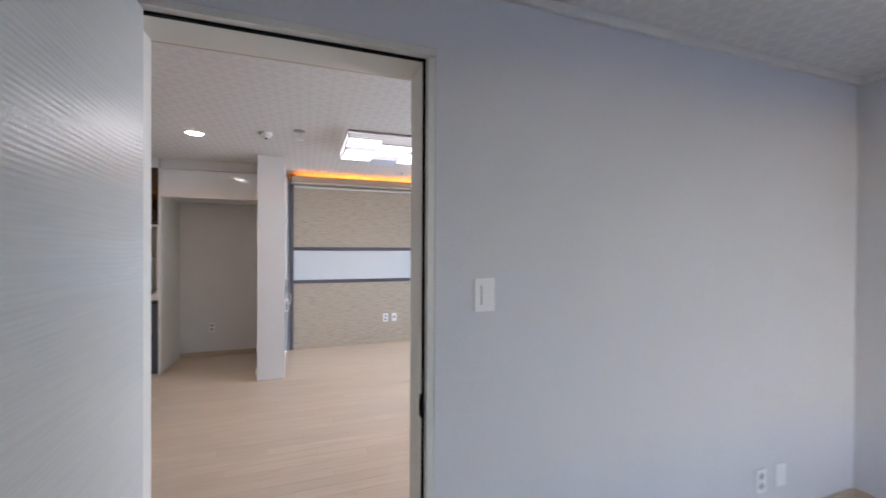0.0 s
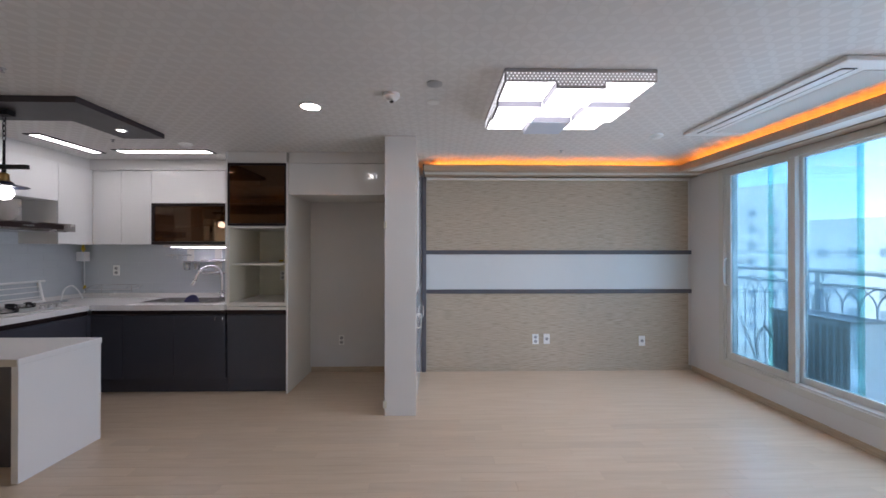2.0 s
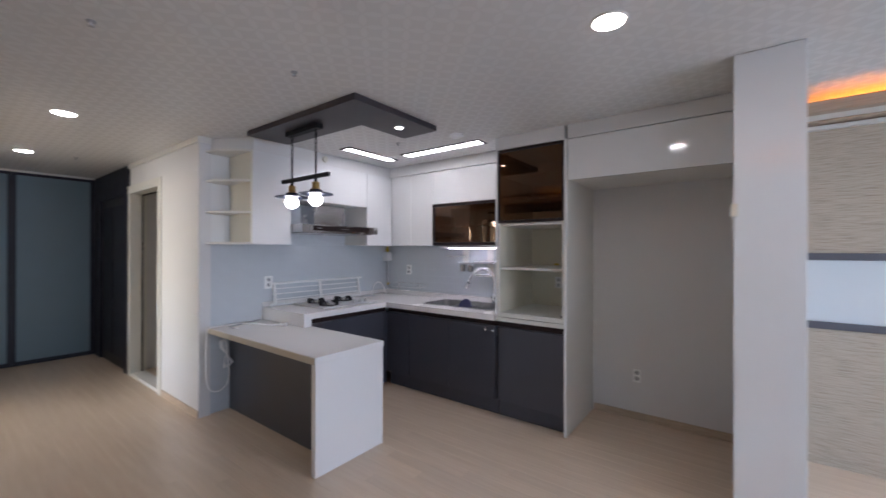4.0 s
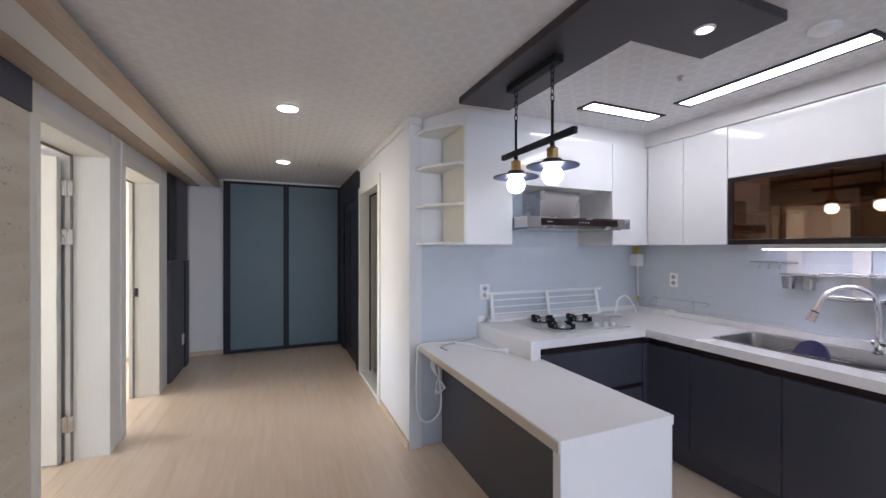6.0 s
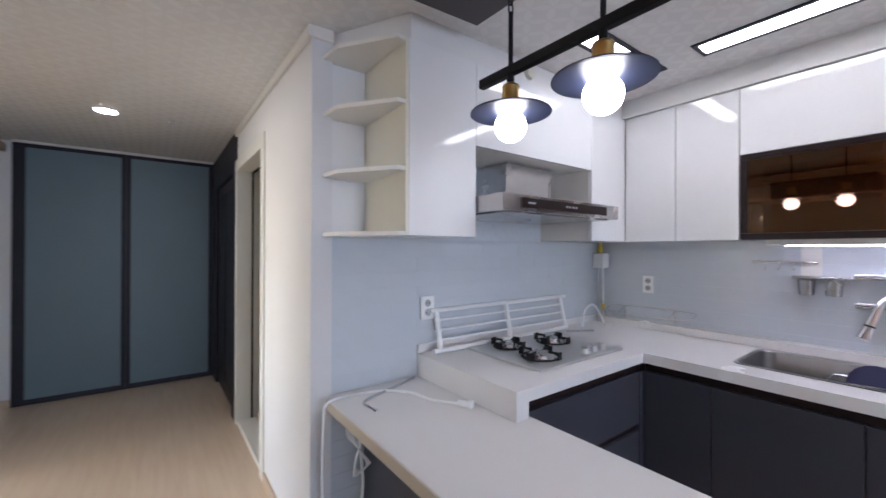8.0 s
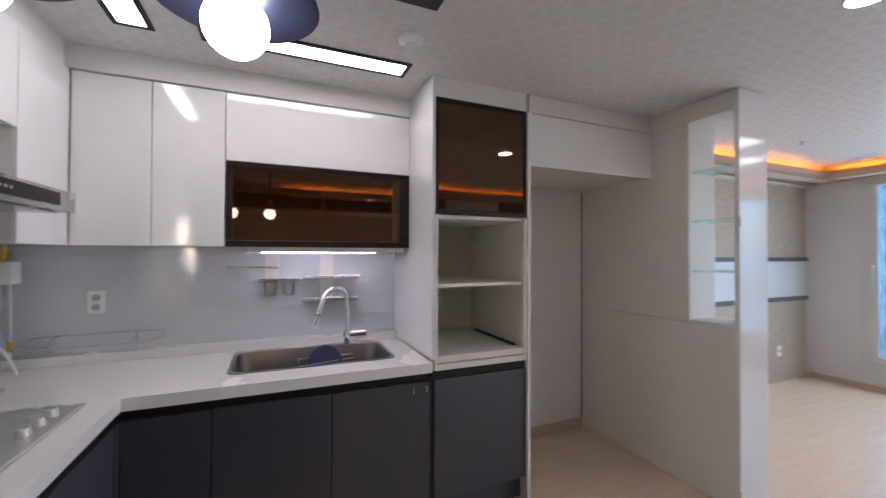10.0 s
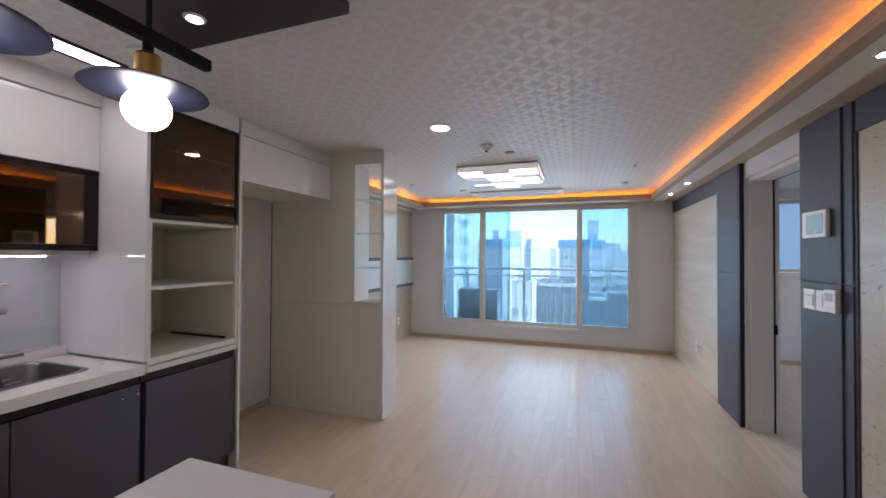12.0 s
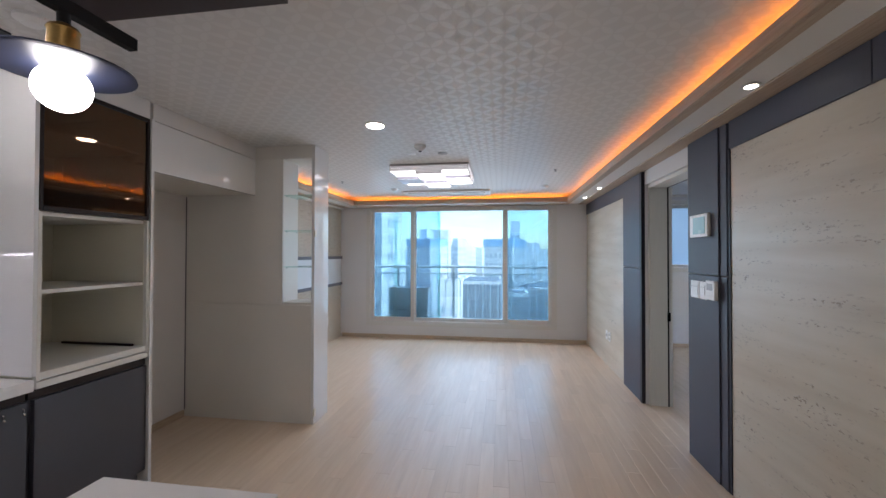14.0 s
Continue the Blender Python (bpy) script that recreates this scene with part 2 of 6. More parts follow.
M_GREY = mat("grey_strip", (0.11, 0.11, 0.13), 0.45, var=0.1)
M_NAVY = mat("slate_panel", (0.060, 0.062, 0.085), 0.45, spec=0.3, var=0.10, scale=5, stretch=(8, 8, 1), bump=0.12, bump_scale=50)
M_NAVYD = mat("dark_frame_strip", (0.018, 0.018, 0.028), 0.45, spec=0.25, var=0.12)
M_MARBLE = travertine("travertine")
M_TAN = ramped("cornice_tan", [(0.3, (0.40, 0.30, 0.21)), (0.7, (0.50, 0.39, 0.29))], 0.45, 4, (1.5, 30, 30), bump=0.05)
M_GLOSS = mat("white_gloss_lacquer", (0.80, 0.80, 0.80), 0.09, var=0.015, scale=3, bump=0.035, bump_scale=9, coat=0.5, rvar=0.02)
M_WHITE = mat("white_melamine", (0.74, 0.72, 0.68), 0.38, var=0.02, scale=4, bump=0.03)
M_CREAM = mat("cream_melamine", (0.70, 0.67, 0.57), 0.4, var=0.02, scale=4)
M_BASECAB = mat("anthracite_front", (0.055, 0.056, 0.072), 0.3, var=0.08, scale=4, rvar=0.05)
M_BLACK = mat("black_channel", (0.020, 0.011, 0.011), 0.38, spec=0.25)
M_COUNTER = mat("solid_surface_white", (0.82, 0.80, 0.79), 0.27, var=0.012, scale=1.5, rvar=0.012)
M_EDGE = mat("worktop_edge_beige", (0.60, 0.54, 0.45), 0.4, var=0.03)
M_TILE = mat("glazed_tile_blue_grey", (0.60, 0.64, 0.68), 0.08, var=0.02, scale=9, random_amount=0.2, bump=0.05, bump_scale=11, coat=0.4, rvar=0.02)
M_GROUT = mat("tile_grout", (0.60, 0.64, 0.68), 0.8, var=0.06, scale=30)
M_STEEL = mat("brushed_steel", (0.50, 0.49, 0.49), 0.27, metal=1.0, var=0.02, scale=8, rvar=0.02)
M_HOBSTEEL = mat("hob_steel", (0.66, 0.65, 0.64), 0.5, metal=1.0, var=0.04, scale=12, rvar=0.03)
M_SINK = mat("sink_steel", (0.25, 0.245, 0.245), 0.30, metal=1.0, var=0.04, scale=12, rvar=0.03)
M_CHROME = mat("chrome", (0.80, 0.80, 0.82), 0.07, metal=1.0, var=0.02, rvar=0.02)
M_BRASS = mat("aged_brass", (0.42, 0.27, 0.10), 0.35, metal=1.0, var=0.2, scale=20)
M_IRON = mat("black_iron", (0.009, 0.009, 0.011), 0.6, spec=0.25, var=0.2, scale=20)
M_SHADE = mat("shade_enamel_blue_black", (0.020, 0.026, 0.055), 0.42, var=0.1, scale=10)
M_PLASTIC = mat("white_plastic", (0.87, 0.87, 0.87), 0.35, var=0.02)
M_SLOT = mat("dark_slot", (0.03, 0.03, 0.03), 0.6)
M_HOLE = mat("socket_grey", (0.42, 0.43, 0.45), 0.5)
M_WINFRAME = mat("window_frame_pvc", (0.66, 0.65, 0.62), 0.4, var=0.02, scale=3)
# The teal veil imitates hazy light on the pane; the tint dims the outdoors.
M_GLASS = pane_glass("tinted_window_glass", (0.42, 0.50, 0.535), haze=0.012, veil_color=(0.45, 0.80, 0.88))
M_OUTER = pane_glass("blue_outer_glass", (0.70, 0.82, 0.88))
M_BROWN = pane_glass("brown_glass", (0.42, 0.23, 0.11), mirror=0.095, sheen=(1.0, 0.76, 0.55))
M_CLEAR = pane_glass("clear_shelf_glass", (0.80, 0.93, 0.90))
M_TEAL = mat("closet_teal_panel", (0.105, 0.155, 0.185), 0.45, var=0.06, scale=3, bump=0.1, bump_scale=200)
M_BLUE = mat("blue_plastic", (0.04, 0.04, 0.13), 0.35)
M_YELLOW = mat("yellow_gas_fitting", (0.65, 0.46, 0.03), 0.45)
M_LAMP = glow("lamp_diffuser_lit", (1.0, 0.98, 0.98), 0.45)
M_LAMPDIM = glow("lamp_diffuser_dim", (0.95, 0.96, 1.0), 0.16)
M_DOWN = glow("downlight_lit", (1.0, 0.97, 0.92), 6.0)
M_BULB = glow("globe_bulb_lit", (1.0, 0.96, 0.94), 1.75)
M_KLIGHT = glow("kitchen_light_lit", (1.0, 0.97, 0.95), 1.2)
M_LED = glow("led_strip_orange", (1.0, 0.27, 0.022), 1.9)
M_UNDER = glow("under_cabinet_light", (0.90, 0.86, 1.0), 3.4)
M_SPOT = glow("small_spot_lit", (1.0, 0.97, 0.92), 2.579)


# ---- building blocks ----
ORIGIN = {}


def box(bm, x0, x1, y0, y1, z0, z1, bevel=0.0):
    made = bmesh.ops.create_cube(bm, size=1.0)["verts"]
    for v in made:
        v.co = Vector(((x0 + x1) / 2 + v.co.x * (x1 - x0), (y0 + y1) / 2 + v.co.y * (y1 - y0), (z0 + z1) / 2 + v.co.z * (z1 - z0)))
    if bevel:
        edges = {e for v in made for e in v.link_edges}
        bmesh.ops.bevel(bm, geom=list(edges), offset=bevel, segments=2, affect="EDGES", profile=0.6)
    return made


def tube(bm, a, b, r, r2=None, n=14, caps=True):
    """A straight rod or cone from a to b."""
    a, b = Vector(a), Vector(b)
    m = Matrix.Translation((a + b) / 2) @ (b - a).to_track_quat("Z", "Y").to_matrix().to_4x4()
    bmesh.ops.create_cone(bm, cap_ends=caps, segments=n, radius1=r, radius2=r if r2 is None else r2, depth=(b - a).length, matrix=m)


def hose(bm, pts, r, n=8):
    """A bent rod along points, smoothed between them."""
    pts = [Vector(p) for p in pts]
    path = []
    for i in range(len(pts) - 1):
        p0, p1, p2, p3 = pts[max(i - 1, 0)], pts[i], pts[i + 1], pts[min(i + 2, len(pts) - 1)]
        for k in range(6):
            u = k / 6
            path.append(0.5 * ((2 * p1) + (p2 - p0) * u + (2 * p0 - 5 * p1 + 4 * p2 - p3) * u * u + (3 * p1 - p0 - 3 * p2 + p3) * u ** 3))
    path.append(pts[-1])
    rings, up = [], Vector((0.31, 0.17, 0.93))
    for i, p in enumerate(path):
        d = (path[min(i + 1, len(path) - 1)] - path[max(i - 1, 0)]).normalized()
        s = d.cross(up)
        s = (s if s.length > 0.05 else d.cross(Vector((1, 0, 0)))).normalized()
        w = s.cross(d).normalized()
        up = w
        rings.append([bm.verts.new(p + r * (math.cos(2 * math.pi * j / n) * s + math.sin(2 * math.pi * j / n) * w)) for j in range(n)])
    for q0, q1 in zip(rings, rings[1:]):
        for j in range(n):
            bm.faces.new((q0[j], q0[(j + 1) % n], q1[(j + 1) % n], q1[j]))
    bm.faces.new(rings[0][::-1])
    bm.faces.new(rings[-1])


def lathe(bm, c, profile, n=28):
    """A turned shape about an upright axis through c: (radius, height) pairs, open at both ends unless the radius is small."""
    rings = []
    for r, h in profile:
        rings.append([bm.verts.new((c[0] + r * math.cos(2 * math.pi * j / n), c[1] + r * math.sin(2 * math.pi * j / n), c[2] + h)) for j in range(n)])
    for q0, q1 in zip(rings, rings[1:]):
        for j in range(n):
            bm.faces.new((q0[j], q0[(j + 1) % n], q1[(j + 1) % n], q1[j]))
    bm.faces.new(rings[0][::-1])
    bm.faces.new(rings[-1])


def prism(bm, outline, z0, z1):
    lo = [bm.verts.new((x, y, z0)) for x, y in outline]
    hi = [bm.verts.new((x, y, z1)) for x, y in outline]
    bm.faces.new(lo[::-1])
    bm.faces.new(hi)
    for i in range(len(outline)):
        j = (i + 1) % len(outline)
        bm.faces.new((lo[i], lo[j], hi[j], hi[i]))


def finish(name, bm, material, origin, smooth=False):
    bmesh.ops.recalc_face_normals(bm, faces=bm.faces)
    bmesh.ops.translate(bm, verts=bm.verts, vec=-Vector(origin))
    me = bpy.data.meshes.new(name)
    bm.to_mesh(me)
    bm.free()
    me.materials.append(material)
    if smooth:
        for p in me.polygons:
            p.use_smooth = True
        me.set_sharp_from_angle(angle=radians(40))
    return me


def thing(name, origin, label, category, group="", kind=""):
    ob = new(name)
    ob.empty_display_size = 0.05
    ob.location = origin
    ORIGIN[ob.name] = Vector(origin)
    return tagged(ob, label, category, group, kind)


def part(name, bm, material, parent, label="", smooth=False):
    """Links a bmesh, drawn in the world's metres, as one mesh under a thing or a part."""
    o = ORIGIN[parent.name]
    ob = new(name, finish(name, bm, material, o, smooth))
    ob.parent = parent
    ORIGIN[ob.name] = o
    return tagged(ob, label)


def pbox(name, b, material, parent, label="", bevel=0.002):
    bm = bmesh.new()
    box(bm, *b, bevel=bevel)
    return part(name, bm, material, parent, label)


def boxes(list_of_boxes, bevel=0.0):
    bm = bmesh.new()
    for b in list_of_boxes:
        box(bm, *b, bevel=bevel)
    return bm


def ptube(name, a, b, r, material, parent, label="", n=14):
    bm = bmesh.new()
    tube(bm, a, b, r, n=n)
    return part(name, bm, material, parent, label, smooth=True)


def solo(name, bm, material, origin, label, category, group="", kind="", smooth=False):
    ob = new(name, finish(name, bm, material, origin, smooth))
    ob.location = origin
    ORIGIN[ob.name] = Vector(origin)
    return tagged(ob, label, category, group, kind)


def setting(name, bm, material, label, category, smooth=False):
    return solo(name, bm, material, (0, 0, 0), label, category, kind="structure", smooth=smooth)


# ---- the rooms: plan in metres ----
H = 2.32                      # ceiling
S, SB = 2.478, 2.26            # living side and bedroom side of the south wall
N = 6.555                     # living north wall
NK = 6.585                    # kitchen north wall
E = 2.29                      # window wall
W = -7.90                     # end of the hall
HN = 4.385                    # hall north wall
KW = -4.60                    # kitchen west wall
DOORS = ((-1.055, -0.208, 2.035), (-5.30, -4.47, 2.02), (-6.47, -5.60, 2.02))   # clear openings of the south wall
FR = 0.035                    # thickness of the door linings

# south wall with three doorways
cuts = sorted((a - FR, b + FR, h + FR) for a, b, h in DOORS)
segs, x = [], -8.05
for a, b, h in cuts:
    segs.append((x, a, SB, S, 0, H))
    segs.append((a, b, SB, S, h, H))
    x = b
segs.append((x, E, SB, S, 0, H))
setting("wall_south", boxes(segs), M_WALL, "white papered wall with three doorways along living room and hall", "wall")
setting("wall_north", boxes([(-2.63, E, N, 6.75, 0, H), (-4.75, -2.63, NK, 6.75, 0, H)]), M_WALL, "white papered wall behind kitchen and television wall", "wall")
setting("wall_kitchen", boxes([(-4.75, KW, 4.475, NK, 0, H), (-4.75, -4.57, HN, 4.475, 0, H)]), M_WALL, "white wall end between hall and kitchen", "wall")
setting("wall_hall_north", boxes([(-5.46, -4.75, HN, 4.52, 0, H), (-6.38, -5.46, HN, 4.52, 2.03, H), (-8.05, -6.38, HN + 0.03, 4.52, 0, H)]), M_WALL, "white hall wall with the bathroom doorway", "wall")
setting("wall_west", boxes([(-8.05, W, S, 4.52, 0, H), (-8.05, W, -0.75, SB, 0, H)]), M_WALL, "white wall closing the end of the hall", "wall")
WY0, WY1, WZ0, WZ1 = 2.985, 6.06, 0.24, 2.23      # window opening of the living room
BY0, BY1, BZ0, BZ1 = -0.45, 1.44, 1.15, 2.235      # window opening of the bedroom
setting("wall_east", boxes([(E, 2.45, S - 0.21, WY0, 0, H), (E, 2.45, WY1, 6.75, 0, H), (E, 2.45, WY0, WY1, 0, WZ0), (E, 2.45, WY0, WY1, WZ1, H)]), M_WALL, "white papered wall around the wide balcony window", "wall")
setting("wall_bedroom", boxes([(E, 2.45, -1.2, BY0, 0, H), (E, 2.45, BY1, SB, 0, H), (E, 2.45, BY0, BY1, 0, BZ0), (E, 2.45, BY0, BY1, BZ1, H),
        (-1.9, 0.45, -1.2, -1.05, 0, H), (1.75, E, -1.2, -1.05, 0, H), (0.45, 1.75, -1.2, -1.05, 0, 0.55), (0.45, 1.75, -1.2, -1.05, 2.15, H), (-1.9, -1.75, -1.05, SB, 0, H)]), M_BED, "pale grey papered bedroom walls", "wall")
setting("wall_bedroom_front", boxes([(-1.75, -1.055 - FR, SB - 0.006, SB, 0, H), (-0.208 + FR, E, SB - 0.006, SB, 0, H), (-1.055 - FR, -0.208 + FR, SB - 0.006, SB, 2.035 + FR, H)]), M_BED, "pale grey bedroom wallpaper round the doorway", "wall")
setting("wall_side_rooms", boxes([(-5.50, -5.40, -0.6, SB, 0, H), (-3.30, -3.20, -0.75, SB, 0, H),
        (-5.15 - 0.0, -3.65, -0.75, -0.6, 0, 0.85), (-5.15, -3.65, -0.75, -0.6, 2.15, H), (-3.65, -3.30, -0.75, -0.6, 0, H), (-5.95, -5.15, -0.75, -0.6, 0, H),
        (-7.45, -5.95, -0.75, -0.6, 0, 0.85), (-7.45, -5.95, -0.75, -0.6, 2.15, H), (W, -7.45, -0.75, -0.6, 0, H)]), M_WALL, "plain white walls of the two side rooms", "wall")
setting("wall_bathroom", boxes([(-6.6, -6.5, 4.52, 6.0, 0, H), (-4.85, -4.75, 4.52, 6.0, 0, H), (-6.6, -4.75, 6.0, 6.1, 0, H)]), M_WALL, "plain walls of the bathroom behind its door", "wall")
setting("ceiling", boxes([(-8.05, 2.45, -1.2, 6.75, H, H + 0.1)]), M_CEIL, "white ceiling paper embossed with overlapping petals", "ceiling")
setting("floor_base", boxes([(-8.05, 2.45, -1.2, 6.75, -0.15, -0.0012)]), M_JOINT, "screed under the laminate floor", "floor")

# ---- cornice trays with hidden light ----
D = 0.36   # depth of the trays


def tray(name, long_x, a, b, wall, out):
    """A cornice tray along x or y from a to b; wall: its wall plane; out: +1 or -1 away from the wall."""
    th = thing(name, (0, 0, 2.2), "tan and white cornice tray running below the ceiling", "cornice", kind="structure")

    def b_(u0, u1, v0, v1, z0, z1):
        v0, v1 = sorted((wall + out * v0, wall + out * v1))
        return (u0, u1, v0, v1, z0, z1) if long_x else (v0, v1, u0, u1, z0, z1)
    pbox("board", b_(a, b, 0.136, 0.291, 2.207, 2.2155), M_WHITE, th, "white recessed strip", 0)
    pbox("cover", b_(a, b, 0.004, D - 0.022, 2.216, 2.222), M_WHITE, th, "", 0)
    pbox("soffit", b_(a, b, 0.2925, D - 0.021, 2.2, 2.2155), M_TAN, th, "tan underside", 0.002)
    pbox("fascia", b_(a, b, D - 0.02, D, 2.200, 2.268), M_TAN, th, "tan front lip", 0.004)
    pbox("wall_trim", b_(a, b, 0.004, 0.135, 2.198, 2.2155), M_TAN, th, "tan trim against the wall", 0.003)
    return th, b_


t_s, b_s = tray("cornice_south", True, -7.80, E - 0.004, S, 1)
pbox("led_strip", b_s(-3.3, E - D, 0.17, 0.20, 2.224, 2.232), M_LED, t_s, "glowing orange light strip", 0)
t_n, b_n = tray("cornice_north", True, -0.76, E - 0.004, N, -1)
pbox("led_strip", b_n(-0.66, E - D, 0.17, 0.20, 2.224, 2.232), M_LED, t_n, "glowing orange light strip", 0)
t_e, b_e = tray("cornice_east", False, S + D, N - D, E, -1)
pbox("led_strip", b_e(S + D, N - D, 0.17, 0.20, 2.224, 2.232), M_LED, t_e, "glowing orange light strip", 0)
pbox("end_cap", (-0.772, -0.761, N - D, N - 0.004, 2.20, 2.275), M_NAVYD, t_n, "dark end cap", 0.002)


# ---- doors ----
def door_frame(name, x0, x1, h, y_in, y_out, label, w=0.05, tall_casing=False, seal=None, past=0.012, rebate=0.0):
    """Lining, casings on both sides and a black seal for an opening in an east-west wall. y_in: the room that the leaf opens into."""
    th = thing(name, ((x0 + x1) / 2, y_out, 0), label, "door frame", kind="structure")
    s = 1 if y_out > y_in else -1
    lo, hi = sorted((y_in - s * 0.008, y_out + s * past))
    if rebate:
        step = y_in + s * 0.036
        pbox("rebate", (x0 - FR + 0.002, x0 - rebate, lo, step, 0, h), M_CASING, th, "", 0.001)
        pbox("rebate", (x1 + rebate, x1 + FR - 0.002, lo, step, 0, h), M_CASING, th, "", 0.001)
        pbox("rebate", (x0 - FR + 0.002, x1 + FR - 0.002, lo, step, h + rebate, h + FR - 0.002), M_CASING, th, "", 0.001)
        lo = step + 0.0005
    pbox("lining", (x0 - FR + 0.002, x0, lo, hi, 0, h), M_CASING, th, "", 0.003)
    pbox("lining", (x1, x1 + FR - 0.002, lo, hi, 0, h), M_CASING, th, "", 0.003)
    pbox("head", (x0 - FR + 0.002, x1 + FR - 0.002, lo, hi, h, h + FR - 0.002), M_CASING, th, "", 0.003)
    for y, o in ((y_in, -s), (y_out, s)):
        top = 2.196 if tall_casing and y == y_out else h + FR + w
        a, b = sorted((y + o * 0.0005, y + o * 0.012))
        if not w:
            continue
        pbox("casing", (x0 - FR - w, x0 - FR + 0.001, a, b, 0, top), M_CASING, th, "", 0.003)
        pbox("casing", (x1 + FR - 0.001, x1 + FR + w, a, b, 0, top), M_CASING, th, "", 0.003)
        pbox("casing", (x0 - FR + 0.002, x1 + FR - 0.002, a, b, h + FR - 0.001, h + FR + w), M_CASING, th, "", 0.003)
    g0, g1 = sorted((y_in + s * 0.024, y_in + s * 0.036))
    x0, x1, h = x0 - rebate, x1 + rebate, h + rebate
    lip = rebate or 0.012
    pbox("seal", (x0 + 0.0005, x0 + lip, g0, g1, 0, h), seal or M_GASKET, th, "dark rubber seal", 0)
    pbox("seal", (x1 - lip, x1 - 0.0005, g0, g1, 0, h), seal or M_GASKET, th, "dark rubber seal", 0)
    pbox("seal", (x0 + lip, x1 - lip, g0, g1, h - lip, h - 0.0005), seal or M_GASKET, th, "dark rubber seal", 0)
    return th


def hinge(parent, x, y, z):
    bm = bmesh.new()
    box(bm, x - 0.002, x + 0.002, y - 0.035, y + 0.035, z - 0.05, z + 0.05, 0.001)
    tube(bm, (x, y, z - 0.055), (x, y, z + 0.055), 0.008)
    part("hinge", bm, M_STEEL, parent, "steel hinge", smooth=True)


f1 = door_frame("door_1", *DOORS[0], SB, S, "cream wood-grain frame of the bedroom doorway", 0, past=-0.026, rebate=0.008)
leaf = thing("bedroom_door", (-1.06, SB, 0), "open pale embossed wood-grain bedroom door", "door")
pbox("leaf", (-1.052, -1.012, 1.38, SB - 0.004, 0.008, 2.03), M_LEAF, leaf, "", 0.003)
pbox("lock_plate", (-1.050, -1.014, 1.376, 1.3795, 0.93, 1.09), M_STEEL, leaf, "steel lock plate", 0)
bm = bmesh.new()
tube(bm, (-1.012, 1.44, 1.0), (-0.965, 1.44, 1.0), 0.010)
tube(bm, (-0.968, 1.44, 1.0), (-0.968, 1.56, 1.0), 0.009)
tube(bm, (-1.012, 1.44, 1.0), (-1.006, 1.44, 1.0), 0.026)
part("handle", bm, M_CHROME, leaf, "chrome lever handle", smooth=True)
for z in (0.25, 1.55, 1.80):
    hinge(leaf, -1.050, SB + 0.006, z)
bm = bmesh.new()
tube(bm, (-0.211, 2.285, 0.80), (-0.211, 2.285, 0.86), 0.008)
box(bm, -0.214, -0.207, 2.272, 2.300, 0.79, 0.87, 0.003)
part("strike", bm, M_GASKET, f1, "black strike plate", smooth=True)

door_frame("door_2", *DOORS[1], SB, S, "cream wood-grain frame of a hall doorway", 0.05, True, M_SEALGREY)
leaf2 = thing("side_room_door", (-5.30, SB, 0), "open cream wood-grain door on steel hinges", "door")
bm = bmesh.new()
box(bm, 0, 0.80, -0.04, 0, 0.008, 2.0, 0.003)
bmesh.ops.rotate(bm, verts=bm.verts, cent=(0, 0, 0), matrix=Matrix.Rotation(radians(-100), 3, "Z"))
bmesh.ops.translate(bm, verts=bm.verts, vec=(-5.255, SB - 0.03, 0))
part("leaf", bm, M_CASING, leaf2)
for z in (0.25, 1.48, 1.80):
    hinge(leaf2, -5.288, SB + 0.004, z)
f3 = door_frame("door_3", *DOORS[2], SB, S, "cream wood-grain frame of the second hall doorway", 0.05, True, M_SEALGREY)
leaf3 = thing("side_room_door", (-5.60, SB, 0), "open cream wood-grain door standing inside a bright room", "door")
pbox("leaf", (-5.655, -5.615, 1.47, SB - 0.02, 0.008, 2.0), M_CASING, leaf3, "", 0.003)
for z in (0.25, 1.48, 1.80):
    hinge(leaf3, -5.61, SB - 0.005, z)
pbox("strike", (-6.4695, -6.462, 2.300, 2.326, 0.95, 1.03), M_SLOT, f3, "dark strike plate", 0)
f4 = door_frame("door_4", -6.345, -5.495, 1.995, 4.52, HN, "white frame of the bathroom doorway")
leaf4 = thing("bathroom_door", (-5.495, 4.55, 0), "open white bathroom door on steel hinges", "door")
pbox("leaf", (-5.535, -5.497, 4.55, 5.33, 0.008, 1.98), M_CASING, leaf4, "", 0.003)
for z in (0.25, 1.48, 1.78):
    hinge(leaf4, -5.500, 4.522, z)
pbox("threshold", (-6.345, -5.495, HN + 0.002, 4.52, -0.003, 0.03), M_WHITE, f4, "low white threshold", 0.004)

# ---- balcony window ----
win = thing("window_1", (E, 4.55, 0.3), "wide sliding balcony window with pale plastic frames and tinted panes", "window", kind="structure")


def frame_parts(prefix, th, x0, x1, y0, y1, z0, z1, w, material):
    """Four bars round an opening in a north-south wall."""
    pbox(prefix, (x0, x1, y0, y0 + w, z0, z1), material, th, "", 0.004)
    pbox(prefix, (x0, x1, y1 - w, y1, z0, z1), material, th, "", 0.004)
    pbox(prefix, (x0, x1, y0 + w, y1 - w, z0, z0 + w), material, th, "", 0.004)
    pbox(prefix, (x0, x1, y0 + w, y1 - w, z1 - w, z1), material, th, "", 0.004)


